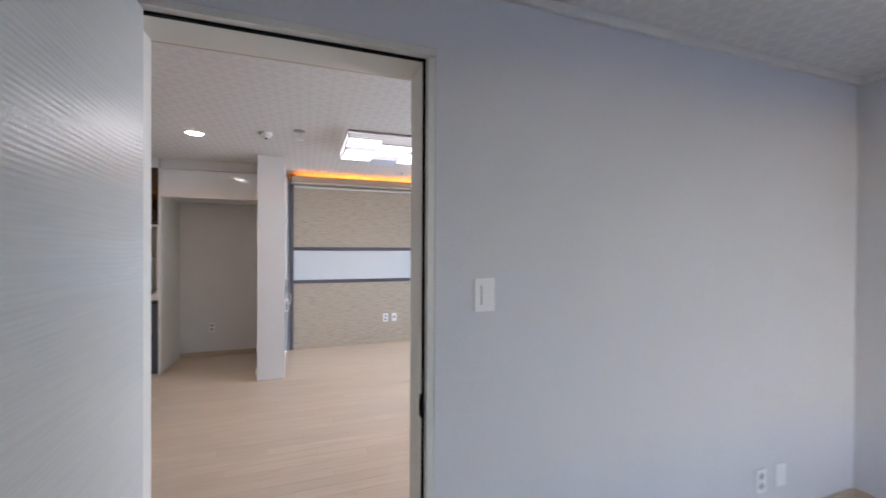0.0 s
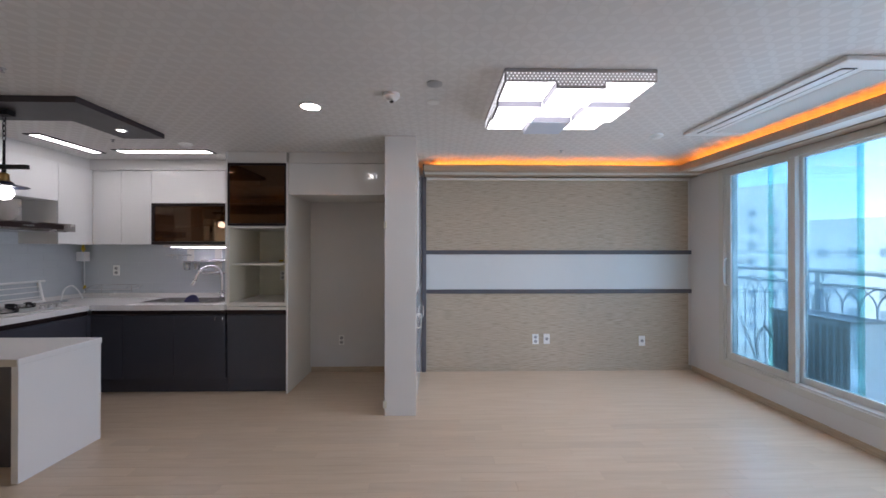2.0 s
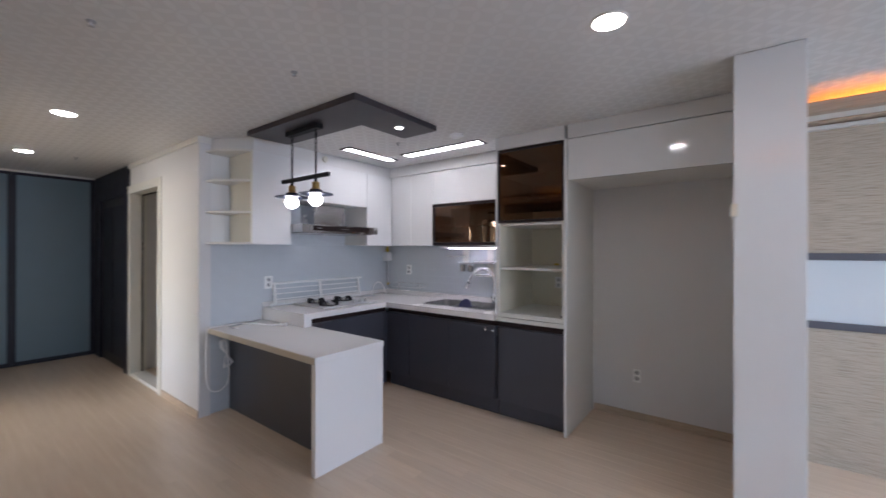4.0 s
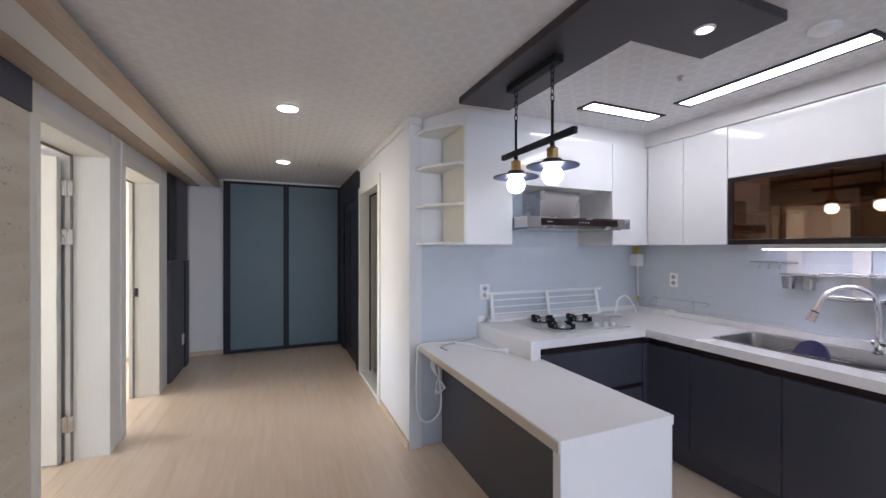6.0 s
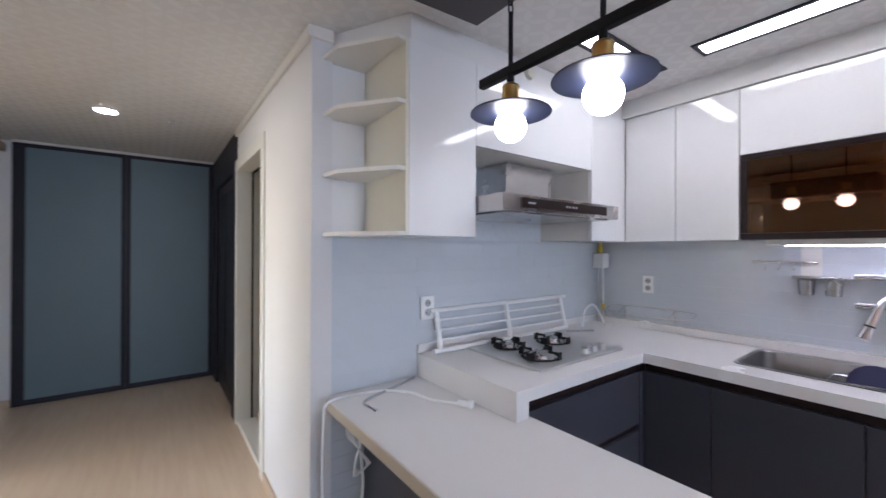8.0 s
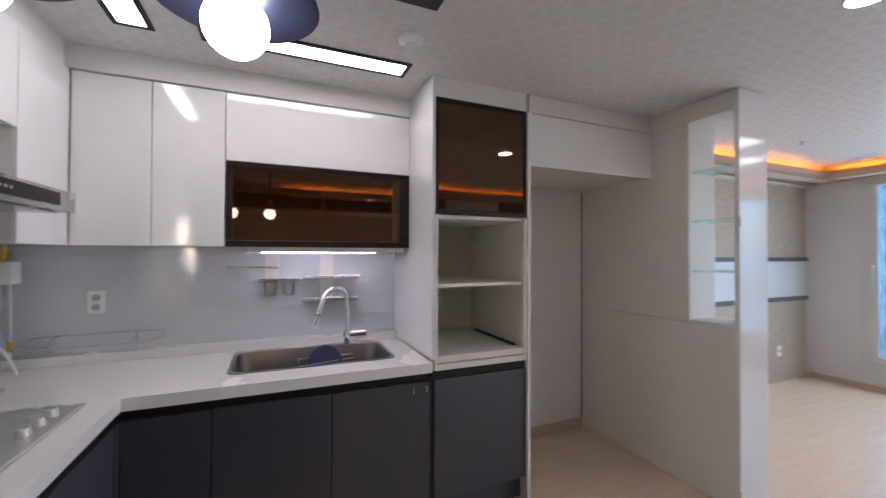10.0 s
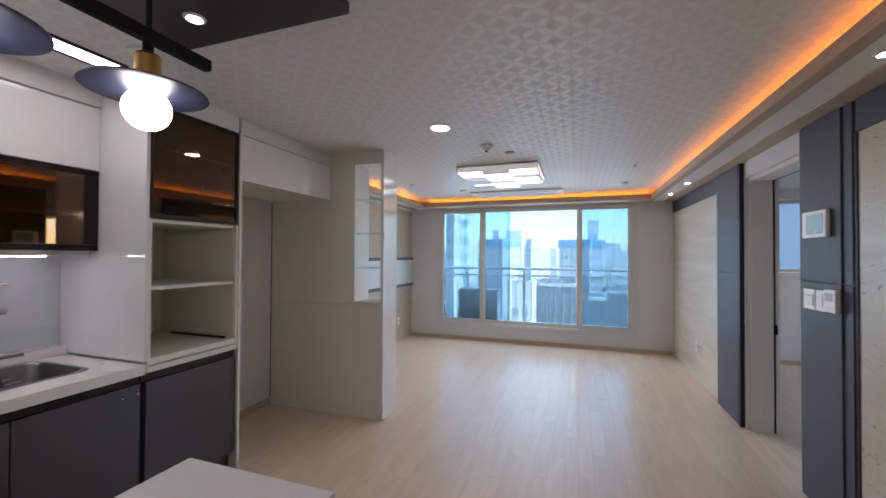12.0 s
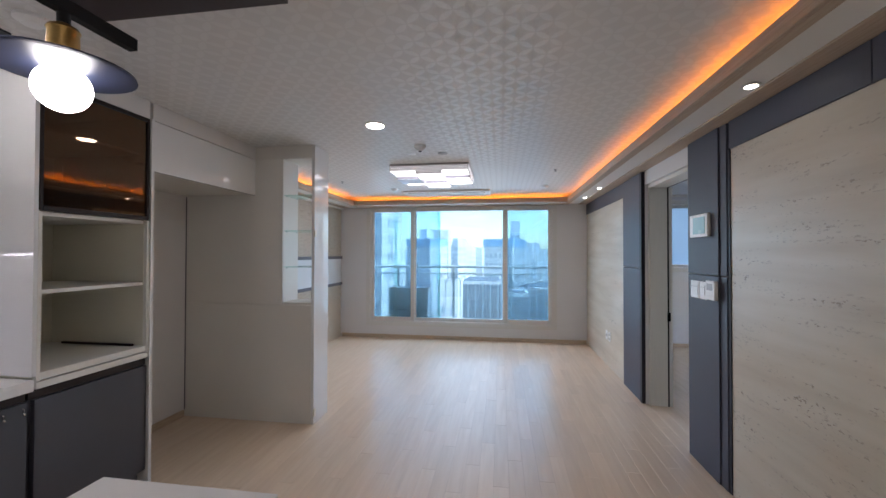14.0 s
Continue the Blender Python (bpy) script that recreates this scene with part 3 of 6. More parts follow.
frame_parts("casing", win, E - 0.012, E - 0.0005, WY0 - 0.035, WY1 + 0.035, WZ0 - 0.035, 2.196, 0.065, M_WINFRAME)
frame_parts("window_frame", win, E + 0.0, E + 0.13, WY0, WY1, WZ0, WZ1, 0.045, M_WINFRAME)
for name, x0, ya, yb in (("sash", E + 0.012, 5.265, WY1 - 0.031), ("sash", E + 0.06, 3.745, 5.30), ("sash", E + 0.012, WY0 + 0.031, 3.785)):
    fw = 0.065 if x0 < E + 0.03 else 0.055
    frame_parts(name, win, x0, x0 + 0.04, ya, yb, WZ0 + 0.046, WZ1 - 0.046, fw, M_WINFRAME)
    p = pbox("pane", (x0 + 0.016, x0 + 0.022, ya + fw, yb - fw, WZ0 + 0.046 + fw, WZ1 - 0.046 - fw), M_GLASS, win, "tinted glass pane", 0)
    p.visible_shadow = False
for y in (5.995, 3.05):
    bm = bmesh.new()
    hose(bm, [(E + 0.012, y, 1.02), (E - 0.03, y, 1.04), (E - 0.035, y, 1.15), (E - 0.03, y, 1.27), (E + 0.012, y, 1.29)], 0.011)
    part("handle", bm, M_WINFRAME, win, "pale pull handle", smooth=True)
M_TEALSEAL = pane_glass("green_glass_edge", (0.42, 0.72, 0.72))
frame_parts("outer_sash", win, E + 0.105, E + 0.125, 4.845, 5.63, WZ0 + 0.05, WZ1 - 0.05, 0.035, M_TEALSEAL)
for ya, yb in ((4.881, 5.594), (5.632, WY1 - 0.047), (WY0 + 0.047, 3.80)):
    p = pbox("outer_pane", (E + 0.113, E + 0.118, ya, yb, WZ0 + 0.086, WZ1 - 0.086), M_OUTER, win, "blue-tinted outer pane", 0)
    p.visible_shadow = False

bwin = thing("window_2", (E, 0.35, 1.2), "pale framed bedroom window with bluish glass", "window", kind="structure")
frame_parts("window_frame", bwin, E - 0.012, E + 0.12, BY0, BY1, BZ0, BZ1, 0.06, M_WINFRAME)
M_FROST = pane_glass("frosted_blue_glass", (0.30, 0.34, 0.36), 0.3)
fr_t = M_FROST.node_tree
fr_mix, fr_lucent = fr_t.nodes.new("ShaderNodeMixShader"), fr_t.nodes.new("ShaderNodeBsdfTranslucent")
fr_lucent.inputs[0].default_value, fr_mix.inputs[0].default_value = (0.36, 0.42, 0.46, 1), 0.8
fr_t.links.new(fr_t.nodes["Mix Shader"].outputs[0], fr_mix.inputs[1])
fr_t.links.new(fr_lucent.outputs[0], fr_mix.inputs[2])
fr_t.links.new(fr_mix.outputs[0], fr_t.nodes["Material Output"].inputs[0])
for ya, yb in ((BY0 + 0.062, 0.37), (0.33, BY1 - 0.062)):
    x0 = E + (0.02 if ya < 0 else 0.065)
    frame_parts("sash", bwin, x0, x0 + 0.035, ya, yb, BZ0 + 0.062, BZ1 - 0.062, 0.045, M_WINFRAME)
    p = pbox("pane", (x0 + 0.014, x0 + 0.02, ya + 0.045, yb - 0.045, BZ0 + 0.108, BZ1 - 0.108), M_FROST, bwin, "bluish frosted pane", 0)

# ---- living room: television wall ----
tv = thing("wall_television", (0.75, N, 0), "beige grasscloth feature wall with a white band between grey strips", "feature wall", kind="structure")
pbox("grasscloth", (-0.745, 2.255, N - 0.012, N - 0.001, 0.056, 0.882), M_GRASS, tv, "beige grasscloth", 0)
pbox("grasscloth", (-0.745, 2.255, N - 0.012, N - 0.001, 1.372, 2.198), M_GRASS, tv, "beige grasscloth", 0)
pbox("band", (-0.745, 2.255, N - 0.010, N - 0.001, 0.928, 1.326), M_BAND, tv, "smooth white band", 0)
pbox("strip", (-0.745, E - 0.006, N - 0.028, N - 0.001, 0.882, 0.928), M_GREY, tv, "grey strip", 0.003)
pbox("strip", (-0.745, E - 0.006, N - 0.028, N - 0.001, 1.326, 1.372), M_GREY, tv, "grey strip", 0.003)
pbox("strip", (-0.795, -0.746, N - 0.028, N - 0.001, 0.0, 2.198), M_GREY, tv, "grey upright strip", 0.003)
pbox("rail", (-0.74, 2.25, N - 0.06, N - 0.0125, 2.165, 2.19), M_WHITE, tv, "thin white picture rail", 0.003)
pbox("rail", (-0.25, 1.55, N - 0.085, N - 0.061, 2.162, 2.182), M_WHITE, tv, "thin white picture rail", 0.003)
pbox("baseboard", (-0.745, E - 0.004, N - 0.014, N - 0.001, 0, 0.055), M_GRASS, tv, "", 0.002)


def baseboard(b, name="baseboard"):
    setting(name, boxes([b], 0.003), M_BASE, "light oak baseboard along the wall", "baseboard")


baseboard((E - 0.012, E - 0.0005, S + 0.02, N - 0.03, 0, 0.06))
baseboard((-2.04, -1.07, N - 0.012, N - 0.0005, 0, 0.06))
baseboard((-0.18, E - 0.001, SB - 0.018, SB - 0.0065, 0, 0.06))
baseboard((E - 0.012, E - 0.0005, -1.05, SB - 0.02, 0, 0.06))
baseboard((-5.40, -4.572, HN - 0.012, HN - 0.0005, 0, 0.06))
baseboard((W + 0.0005, W + 0.012, S, 2.855, 0, 0.06))
baseboard((W + 0.0005, W + 0.012, -0.6, SB, 0, 0.06))


def socket(x, y, z, face, holes=2, w=0.072, h=0.115, label="white double wall socket", category="socket"):
    """A wall plate. face: 'S' looks south, 'N' north, 'E' east, 'W' west."""
    th = thing("wall_socket" if category == "socket" else "wall_plate", (x, y, z), label, category, group="wall plates")
    rot = {"S": 0, "E": 90, "N": 180, "W": 270}[face]

    def place(bm):
        bmesh.ops.rotate(bm, verts=bm.verts, cent=(0, 0, 0), matrix=Matrix.Rotation(radians(rot), 3, "Z"))
        bmesh.ops.translate(bm, verts=bm.verts, vec=(x, y, z))
        return bm
    bm = bmesh.new()
    box(bm, -w / 2, w / 2, -0.009, -0.0005, -h / 2, h / 2, 0.003)
    part("plate", place(bm), M_PLASTIC, th)
    offs = {1: (0,), 2: (0.024, -0.024)}.get(holes, ())
    for o in offs:
        bm = bmesh.new()
        tube(bm, (0, -0.0095, o), (0, -0.0085, o), 0.019)
        hole = part("outlet", place(bm), M_HOLE, th, "round grey outlet")
        for dx in (-0.007, 0.007):
            bm = bmesh.new()
            tube(bm, (dx, -0.0105, o), (dx, -0.0096, o), 0.0035, n=8)
            part("pin_hole", place(bm), M_SLOT, hole)
    return th


socket(0.495, N - 0.012, 0.363, "S")
socket(0.622, N - 0.012, 0.366, "S", 1, label="white television aerial socket", category="socket")
socket(1.715, N - 0.012, 0.34, "S", 1, label="white single wall socket", category="socket")
socket(-1.70, N, 0.36, "S", 2, 0.06, 0.11)
socket(1.51, SB - 0.006, 0.25, "S", 2)
socket(1.66, SB - 0.006, 0.255, "S", 0, label="blank white wall plate", category="wall plate")
socket(-4.222, NK - 0.012, 1.146, "S")
socket(KW + 0.012, 4.988, 1.078, "E", 2, 0.082, 0.12)
socket(-2.28, NK - 0.005, 1.06, "S", 2)
socket(1.0, S + 0.012, 0.386, "N", 2)
socket(1.13, S + 0.012, 0.386, "N", 1, label="white single aerial wall socket", category="socket")

# ---- living room: south side claddings ----
clad = thing("wall_cladding_south", (0, S, 0), "slate panels and travertine slabs cladding the wall", "wall cladding", kind="structure")


def panels(x0, x1, seam):
    pbox("panel", (x0, x1, S + 0.0005, S + 0.03, 0.004, seam - 0.003), M_NAVY, clad, "slate-blue panel", 0.003)
    pbox("panel", (x0, x1, S + 0.0005, S + 0.03, seam + 0.003, 2.196), M_NAVY, clad, "slate-blue panel", 0.003)


panels(-0.115, 0.40, 1.278)
panels(-1.482, -1.092, 1.278)
pbox("edge_strip", (-0.170, -0.117, S + 0.0005, S + 0.034, 0.004, 2.196), M_NAVYD, clad, "black edge strip", 0.002)
pbox("edge_strip", (-1.558, -1.484, S + 0.0005, S + 0.022, 0.004, 1.275), M_NAVY, clad, "slate upright strip", 0.003)
pbox("edge_strip", (-1.558, -1.484, S + 0.0005, S + 0.022, 1.281, 2.196), M_NAVY, clad, "slate upright strip", 0.003)
pbox("reveal", (-1.584, -1.559, S + 0.0005, S + 0.017, 0.004, 2.034), M_NAVYD, clad, "black shadow gap", 0.001)
for a, b in ((-4.38, -2.483), (-2.48, -1.585)):
    pbox("band", (a, b, S + 0.0005, S + 0.022, 2.035, 2.196), M_NAVY, clad, "slate-blue band", 0.003)
pbox("band", (0.402, E - 0.004, S + 0.0005, S + 0.022, 2.035, 2.196), M_NAVY, clad, "slate-blue band", 0.003)
for a, b in ((-4.38, -1.585), (0.402, E - 0.004)):
    pbox("slab", (a, b, S + 0.0005, S + 0.012, 0.004, 2.034), M_MARBLE, clad, "cream travertine slab", 0.001)

th = thing("wallpad", (-1.26, S + 0.03, 1.64), "white home control panel with a pale screen", "control panel")
pbox("housing", (-1.40, -1.165, S + 0.031, S + 0.052, 1.527, 1.678), M_PLASTIC, th, "", 0.006)
# The screen emits nothing; plain teal colour stands in for its glow.
M_SCREEN = mat("wallpad_screen", (0.20, 0.36, 0.37), 0.25, var=0.03)
pbox("screen", (-1.37, -1.215, S + 0.0523, S + 0.054, 1.547, 1.658), M_SCREEN, th, "teal screen with its glow put into the colour", 0)
for xx, hw, n_rock in ((-1.206, 0.058, 3), (-1.316, 0.040, 2)):
    th = thing("light_switch", (xx, S + 0.03, 1.175), "white wall switch plate with rockers", "switch", group="switches by the door")
    pbox("plate", (xx - hw, xx + hw, S + 0.031, S + 0.040, 1.117, 1.233), M_PLASTIC, th, "", 0.004)
    step = 2 * (hw - 0.012) / n_rock
    for k in range(n_rock):
        a = xx - hw + 0.012 + k * step
        pbox("rocker", (a + 0.001, a + step - 0.001, S + 0.0402, S + 0.0445, 1.140, 1.210), M_PLASTIC, th, "", 0.002)
        pbox("mark", (a + 0.008, a + step - 0.008, S + 0.0446, S + 0.0450, 1.194, 1.199), M_HOLE, th, "small grey indicator", 0)
th = thing("thermostat", (-1.428, S + 0.03, 1.185), "white room thermostat with a small grey display", "thermostat")
pbox("housing", (-1.480, -1.376, S + 0.031, S + 0.055, 1.125, 1.245), M_PLASTIC, th, "", 0.005)
pbox("display", (-1.462, -1.394, S + 0.0552, S + 0.0565, 1.185, 1.228), M_HOLE, th, "grey display", 0)
for k in range(3):
    pbox("button", (-1.459 + 0.024 * k, -1.443 + 0.024 * k, S + 0.0552, S + 0.0575, 1.145, 1.158), M_PLASTIC, th, "", 0.001)
th = thing("light_switch", (0.012, SB, 1.216), "white bedroom switch plate with two rockers", "switch")
pbox("plate", (-0.028, 0.052, SB - 0.018, SB - 0.0062, 1.156, 1.276), M_PLASTIC, th, "", 0.004)
pbox("rocker", (0.0, 0.039, SB - 0.0235, SB - 0.0182, 1.181, 1.2155), M_PLASTIC, th, "", 0.002)
pbox("rocker", (0.0, 0.039, SB - 0.0235, SB - 0.0182, 1.2165, 1.251), M_PLASTIC, th, "", 0.002)
pbox("groove", (-0.005, -0.0005, SB - 0.0186, SB - 0.0182, 1.181, 1.251), M_HOLE, th, "", 0)

# ---- hall end ----
closet = thing("hall_closet", (W, 3.6, 0), "teal panelled sliding closet with dark frames", "closet")
pbox("body", (W + 0.001, W + 0.05, 2.866, 4.41, 0.0, 2.315), M_NAVYD, closet, "", 0.002)
for a, b, p0, p1 in ((2.868, 3.633, 2.952, 3.600), (3.636, 4.408, 3.672, 4.330)):
    door = pbox("door", (W + 0.051, W + 0.075, a, b, 0.006, 2.30), M_NAVYD, closet, "sliding door with a dark frame", 0.003)
    pbox("panel", (W + 0.0752, W + 0.079, p0, p1, 0.055, 2.262), M_TEAL, door, "plain teal panel", 0.002)
setting("crown_moulding_closet", boxes([(W + 0.076, W + 0.092, 2.87, 4.37, 2.297, H - 0.001)], 0.003), M_WHITE, "thin white moulding above the closet doors", "moulding")
ent = thing("entrance_panels", (-7.1, HN, 0), "black panelled entrance wall with a recessed door", "door")
pbox("panel", (-6.56, -6.392, HN - 0.012, HN + 0.028, 0, 2.31), M_NAVYD, ent, "", 0.003)
pbox("panel", (-7.80, -7.55, HN - 0.012, HN + 0.028, 0, 2.31), M_NAVYD, ent, "", 0.003)
pbox("header", (-7.549, -6.561, HN - 0.012, HN + 0.028, 2.0, 2.31), M_NAVYD, ent, "", 0.003)
d = pbox("door", (-7.549, -6.561, HN + 0.015, HN + 0.028, 0.004, 1.999), M_BLACK, ent, "black door", 0.002)
for a, b in ((-7.48, -7.09), (-7.02, -6.63)):
    pbox("inset", (a, b, HN + 0.008, HN + 0.0148, 0.12, 1.9), M_NAVYD, d, "", 0.003)
hp = thing("wall_panelling", (-7.2, S, 0), "slate-grey wall panels with a dark edge beside the hall door", "wall panel")
pbox("panel", (-7.06, -6.79, S + 0.0005, S + 0.02, 1.268, 2.19), M_NAVYD, hp, "", 0.003)
pbox("panel", (-7.62, -7.061, S + 0.0005, S + 0.03, 1.268, 2.19), M_NAVY, hp, "", 0.003)
pbox("panel", (-7.40, -6.79, S + 0.0005, S + 0.035, 0.004, 1.264), M_NAVY, hp, "", 0.003)
pbox("panel", (-7.58, -7.401, S + 0.0005, S + 0.05, 0.004, 1.264), M_NAVYD, hp, "", 0.003)
th = thing("wall_switch_hall", (-7.3, S + 0.035, 0.5), "white plate on the hall panel", "wall plate")
pbox("plate", (-7.36, -7.28, S + 0.0355, S + 0.045, 0.29, 0.41), M_PLASTIC, th, "", 0.003)

setting("crown_moulding", boxes([(-6.39, -4.553, HN - 0.018, HN - 0.0005, 2.27, H - 0.001), (-4.5695, -4.553, HN - 0.0, 4.474, 2.27, H - 0.001)], 0.003), M_WHITE, "thin white crown moulding along the hall wall", "moulding")
setting("crown_moulding_bedroom", boxes([(-1.75, E - 0.001, SB - 0.028, SB - 0.0065, 2.285, H - 0.001), (E - 0.022, E - 0.0005, -1.05, SB - 0.029, 2.285, H - 0.001)], 0.003), M_WHITE, "thin white crown moulding in the bedroom", "moulding")

# ---- divider with see-through display case ----
div = thing("divider_cabinet", (-0.93, 6.0, 0), "tall white divider cabinet with an open glass-shelved display niche", "cabinet")
DX0, DX1, DY0, DY1 = -1.06, -0.80, 5.36, N - 0.002
pbox("front_board", (DX0, DX1, DY0, DY0 + 0.025, 0.002, H - 0.002), M_GLOSS, div, "glossy white end board", 0.003)
pbox("niche_board", (DX0 + 0.012, DX1 - 0.01, 5.645, 5.665, 1.0, 2.21), M_WHITE, div, "", 0.001)
pbox("niche_floor", (DX0 + 0.012, DX1 - 0.01, DY0 + 0.026, 5.644, 0.985, 1.003), M_WHITE, div, "", 0.001)
pbox("niche_top", (DX0 + 0.012, DX1 - 0.01, DY0 + 0.026, 5.665, 2.211, H - 0.002), M_WHITE, div, "", 0.001)
pbox("side_panel", (DX0, DX0 + 0.011, DY0 + 0.026, DY1, 0.002, 0.982), M_WHITE, div, "white lower side panel", 0.001)
pbox("side_panel", (DX0, DX0 + 0.011, 5.666, DY1, 0.986, 2.205), M_WHITE, div, "white upper side panel", 0.001)
pbox("side_panel", (DX0, DX0 + 0.011, DY0 + 0.026, DY1, 2.2085, H - 0.002), M_WHITE, div, "", 0.001)
pbox("side_panel", (DX0, DX0 + 0.011, 5.646, 5.665, 0.986, 2.205), M_WHITE, div, "", 0.001)
pbox("core", (DX0 + 0.012, DX1 - 0.022, 5.667, DY1, 0.004, H - 0.002), M_WHITE, div, "", 0)
pbox("core", (DX0 + 0.012, DX1 - 0.022, DY0 + 0.026, 5.666, 0.004, 0.984), M_WHITE, div, "", 0)
# A solid grey strip gives the corner gap its shade by colour.
pbox("shadow_gap", (DX0 - 0.005, DX0 - 0.0005, N - 0.009, N - 0.001, 0.062, 1.903), M_GREY, div, "thin grey strip painted in for the dark gap at the wall", 0)
for i, (a, b) in enumerate(((5.388, 5.96), (5.964, DY1))):
    dd = pbox("door", (DX1 - 0.021, DX1 - 0.002, a, b, 0.06, 0.975), M_GLOSS, div, "glossy white lower door", 0.003)
    bm = bmesh.new()
    hose(bm, [(DX1 - 0.002, b - 0.06, 0.62), (DX1 + 0.02, b - 0.06, 0.64), (DX1 + 0.02, b - 0.06, 0.74), (DX1 - 0.002, b - 0.06, 0.76)], 0.006)
    part("handle", bm, M_WHITE, dd, "", smooth=True)
pbox("door", (DX1 - 0.021, DX1 - 0.002, 5.964, DY1, 1.0, 2.2), M_GLOSS, div, "glossy white upper door", 0.003)
for z in (1.30, 1.605, 1.905):
    pbox("glass_shelf", (DX0 + 0.02, DX1 - 0.012, DY0 + 0.028, 5.643, z - 0.004, z + 0.004), M_CLEAR, div, "clear glass shelf with green edges", 0.001)
    for y in (DY0 + 0.034, 5.637):
        for xx in (DX0 + 0.05, DX1 - 0.05):
            ptube("shelf_pin", (xx, y - 0.006, z - 0.009), (xx, y + 0.006, z - 0.009), 0.004, M_CHROME, div, "", n=8)
for z in (0.10, 1.58):
    pbox("hinge_cover", (DX0 - 0.012, DX0 + 0.018, DY0 - 0.012, DY0 - 0.0005, z - 0.03, z + 0.03), M_CREAM, div, "small cream hinge block", 0.003)

# ---- refrigerator nook ----
nook = thing("overhead_cabinet", (-1.55, 6.2, 1.9), "glossy white overhead cabinet above the empty refrigerator nook", "cabinet")
pbox("body", (-2.048, -1.062, 5.915, N - 0.002, 1.915, 2.21), M_WHITE, nook, "", 0.001)
pbox("door", (-2.046, -1.064, 5.893, 5.914, 1.905, 2.207), M_GLOSS, nook, "glossy white flap door", 0.003)
pbox("filler", (-2.048, -1.062, 5.897, N - 0.002, 2.213, H - 0.002), M_PLAINCEIL, nook, "", 0.001)
side = thing("tall_side_panel", (-2.06, 6.2, 0), "full-height white side panel of the kitchen", "panel")
pbox("panel", (-2.069, -2.050, 5.8875, N - 0.002, 0.002, 2.213), M_WHITE, side, "", 0.001)
pbox("edge_band", (-2.069, -2.050, 5.884, 5.8872, 0.002, 2.213), M_GLOSS, side, "thin glossy edge band", 0)

# ---- tall unit ----
tall = thing("tall_cabinet", (-2.36, 6.2, 0), "tall white cabinet with a brown glass door above an open niche", "cabinet")
TX0, TX1, TY = -2.632, -2.071, 5.89
pbox("side", (TX0 - 0.018, TX0, TY, NK - 0.002, 0.86, H - 0.002), M_GLOSS, tall, "glossy white side", 0.002)
pbox("side", (TX0 + 0.001, TX0 + 0.016, TY + 0.022, N - 0.002, 0.80, 2.21), M_CREAM, tall, "", 0)
pbox("side", (TX1 - 0.016, TX1 - 0.001, TY + 0.022, N - 0.002, 0.80, 2.21), M_CREAM, tall, "", 0)
pbox("back", (TX0 + 0.017, TX1 - 0.017, N - 0.010, N - 0.002, 0.80, 2.21), M_CREAM, tall, "", 0)
pbox("top", (TX0 + 0.001, TX1 - 0.001, TY + 0.004, NK - 0.002, 2.2125, H - 0.002), M_PLAINCEIL, tall, "", 0)
pbox("shelf", (TX0 + 0.017, TX1 - 0.017, TY + 0.025, N - 0.011, 1.585, 1.604), M_WHITE, tall, "", 0.001)
pbox("shelf", (TX0 + 0.017, TX1 - 0.017, TY + 0.025, N - 0.011, 1.225, 1.243), M_WHITE, tall, "", 0.001)
pbox("shelf", (TX0 + 0.03, TX1 - 0.03, TY + 0.05, NK - 0.03, 1.99, 2.005), M_CREAM, tall, "", 0.001)
pbox("shelf", (TX0 + 0.03, TX1 - 0.03, TY + 0.07, NK - 0.03, 1.755, 1.77), M_CREAM, tall, "", 0.001)
# Two short upright chrome rods behind the brown glass.
for xx in (-2.46, -2.25):
    ptube("chrome_rod", (xx, TY + 0.10, 1.771), (xx, TY + 0.10, 1.84), 0.004, M_CHROME, tall, "", n=8)
pbox("pullout_board", (TX0 + 0.017, TX1 - 0.017, TY + 0.003, N - 0.012, 0.838, 0.872), M_WHITE, tall, "white pull-out board", 0.003)
pbox("pullout_board", (TX0 + 0.001, TX1 - 0.001, TY + 0.001, N - 0.012, 0.80, 0.832), M_WHITE, tall, "", 0.003)
sk = pbox("socket", (-2.388, -2.322, N - 0.018, N - 0.0102, 1.037, 1.142), M_PLASTIC, tall, "white double socket in the niche", 0.003)
for z in (1.066, 1.113):
    ptube("outlet", (-2.355, N - 0.0181, z), (-2.355, N - 0.0195, z), 0.017, M_HOLE, sk, "", n=20)
pbox("sticker", (-2.40, -2.352, N - 0.0108, N - 0.0102, 1.246, 1.264), M_YELLOW, tall, "small yellow sticker", 0)
pbox("rail", (TX1 - 0.05, TX1 - 0.035, TY + 0.06, NK - 0.15, 0.8725, 0.885), M_BLACK, tall, "dark runner", 0.001)
for a, b in ((TX0 + 0.001, TX0 + 0.016), (TX1 - 0.016, TX1 - 0.001)):
    pbox("trim", (a, b, TY + 0.001, TY + 0.0215, 0.835, 1.60), M_WHITE, tall, "", 0.001)
gdoor = pbox("door_frame", (TX0 + 0.003, TX0 + 0.018, TY, TY + 0.021, 1.608, 2.209), M_BLACK, tall, "dark metal door frame", 0.002)
pbox("stile", (TX1 - 0.018, TX1 - 0.003, TY, TY + 0.021, 1.608, 2.209), M_BLACK, gdoor, "", 0.002)
pbox("stile", (TX0 + 0.019, TX1 - 0.019, TY, TY + 0.021, 1.608, 1.63), M_BLACK, gdoor, "", 0.002)
pbox("stile", (TX0 + 0.019, TX1 - 0.019, TY, TY + 0.021, 2.187, 2.209), M_BLACK, gdoor, "", 0.002)
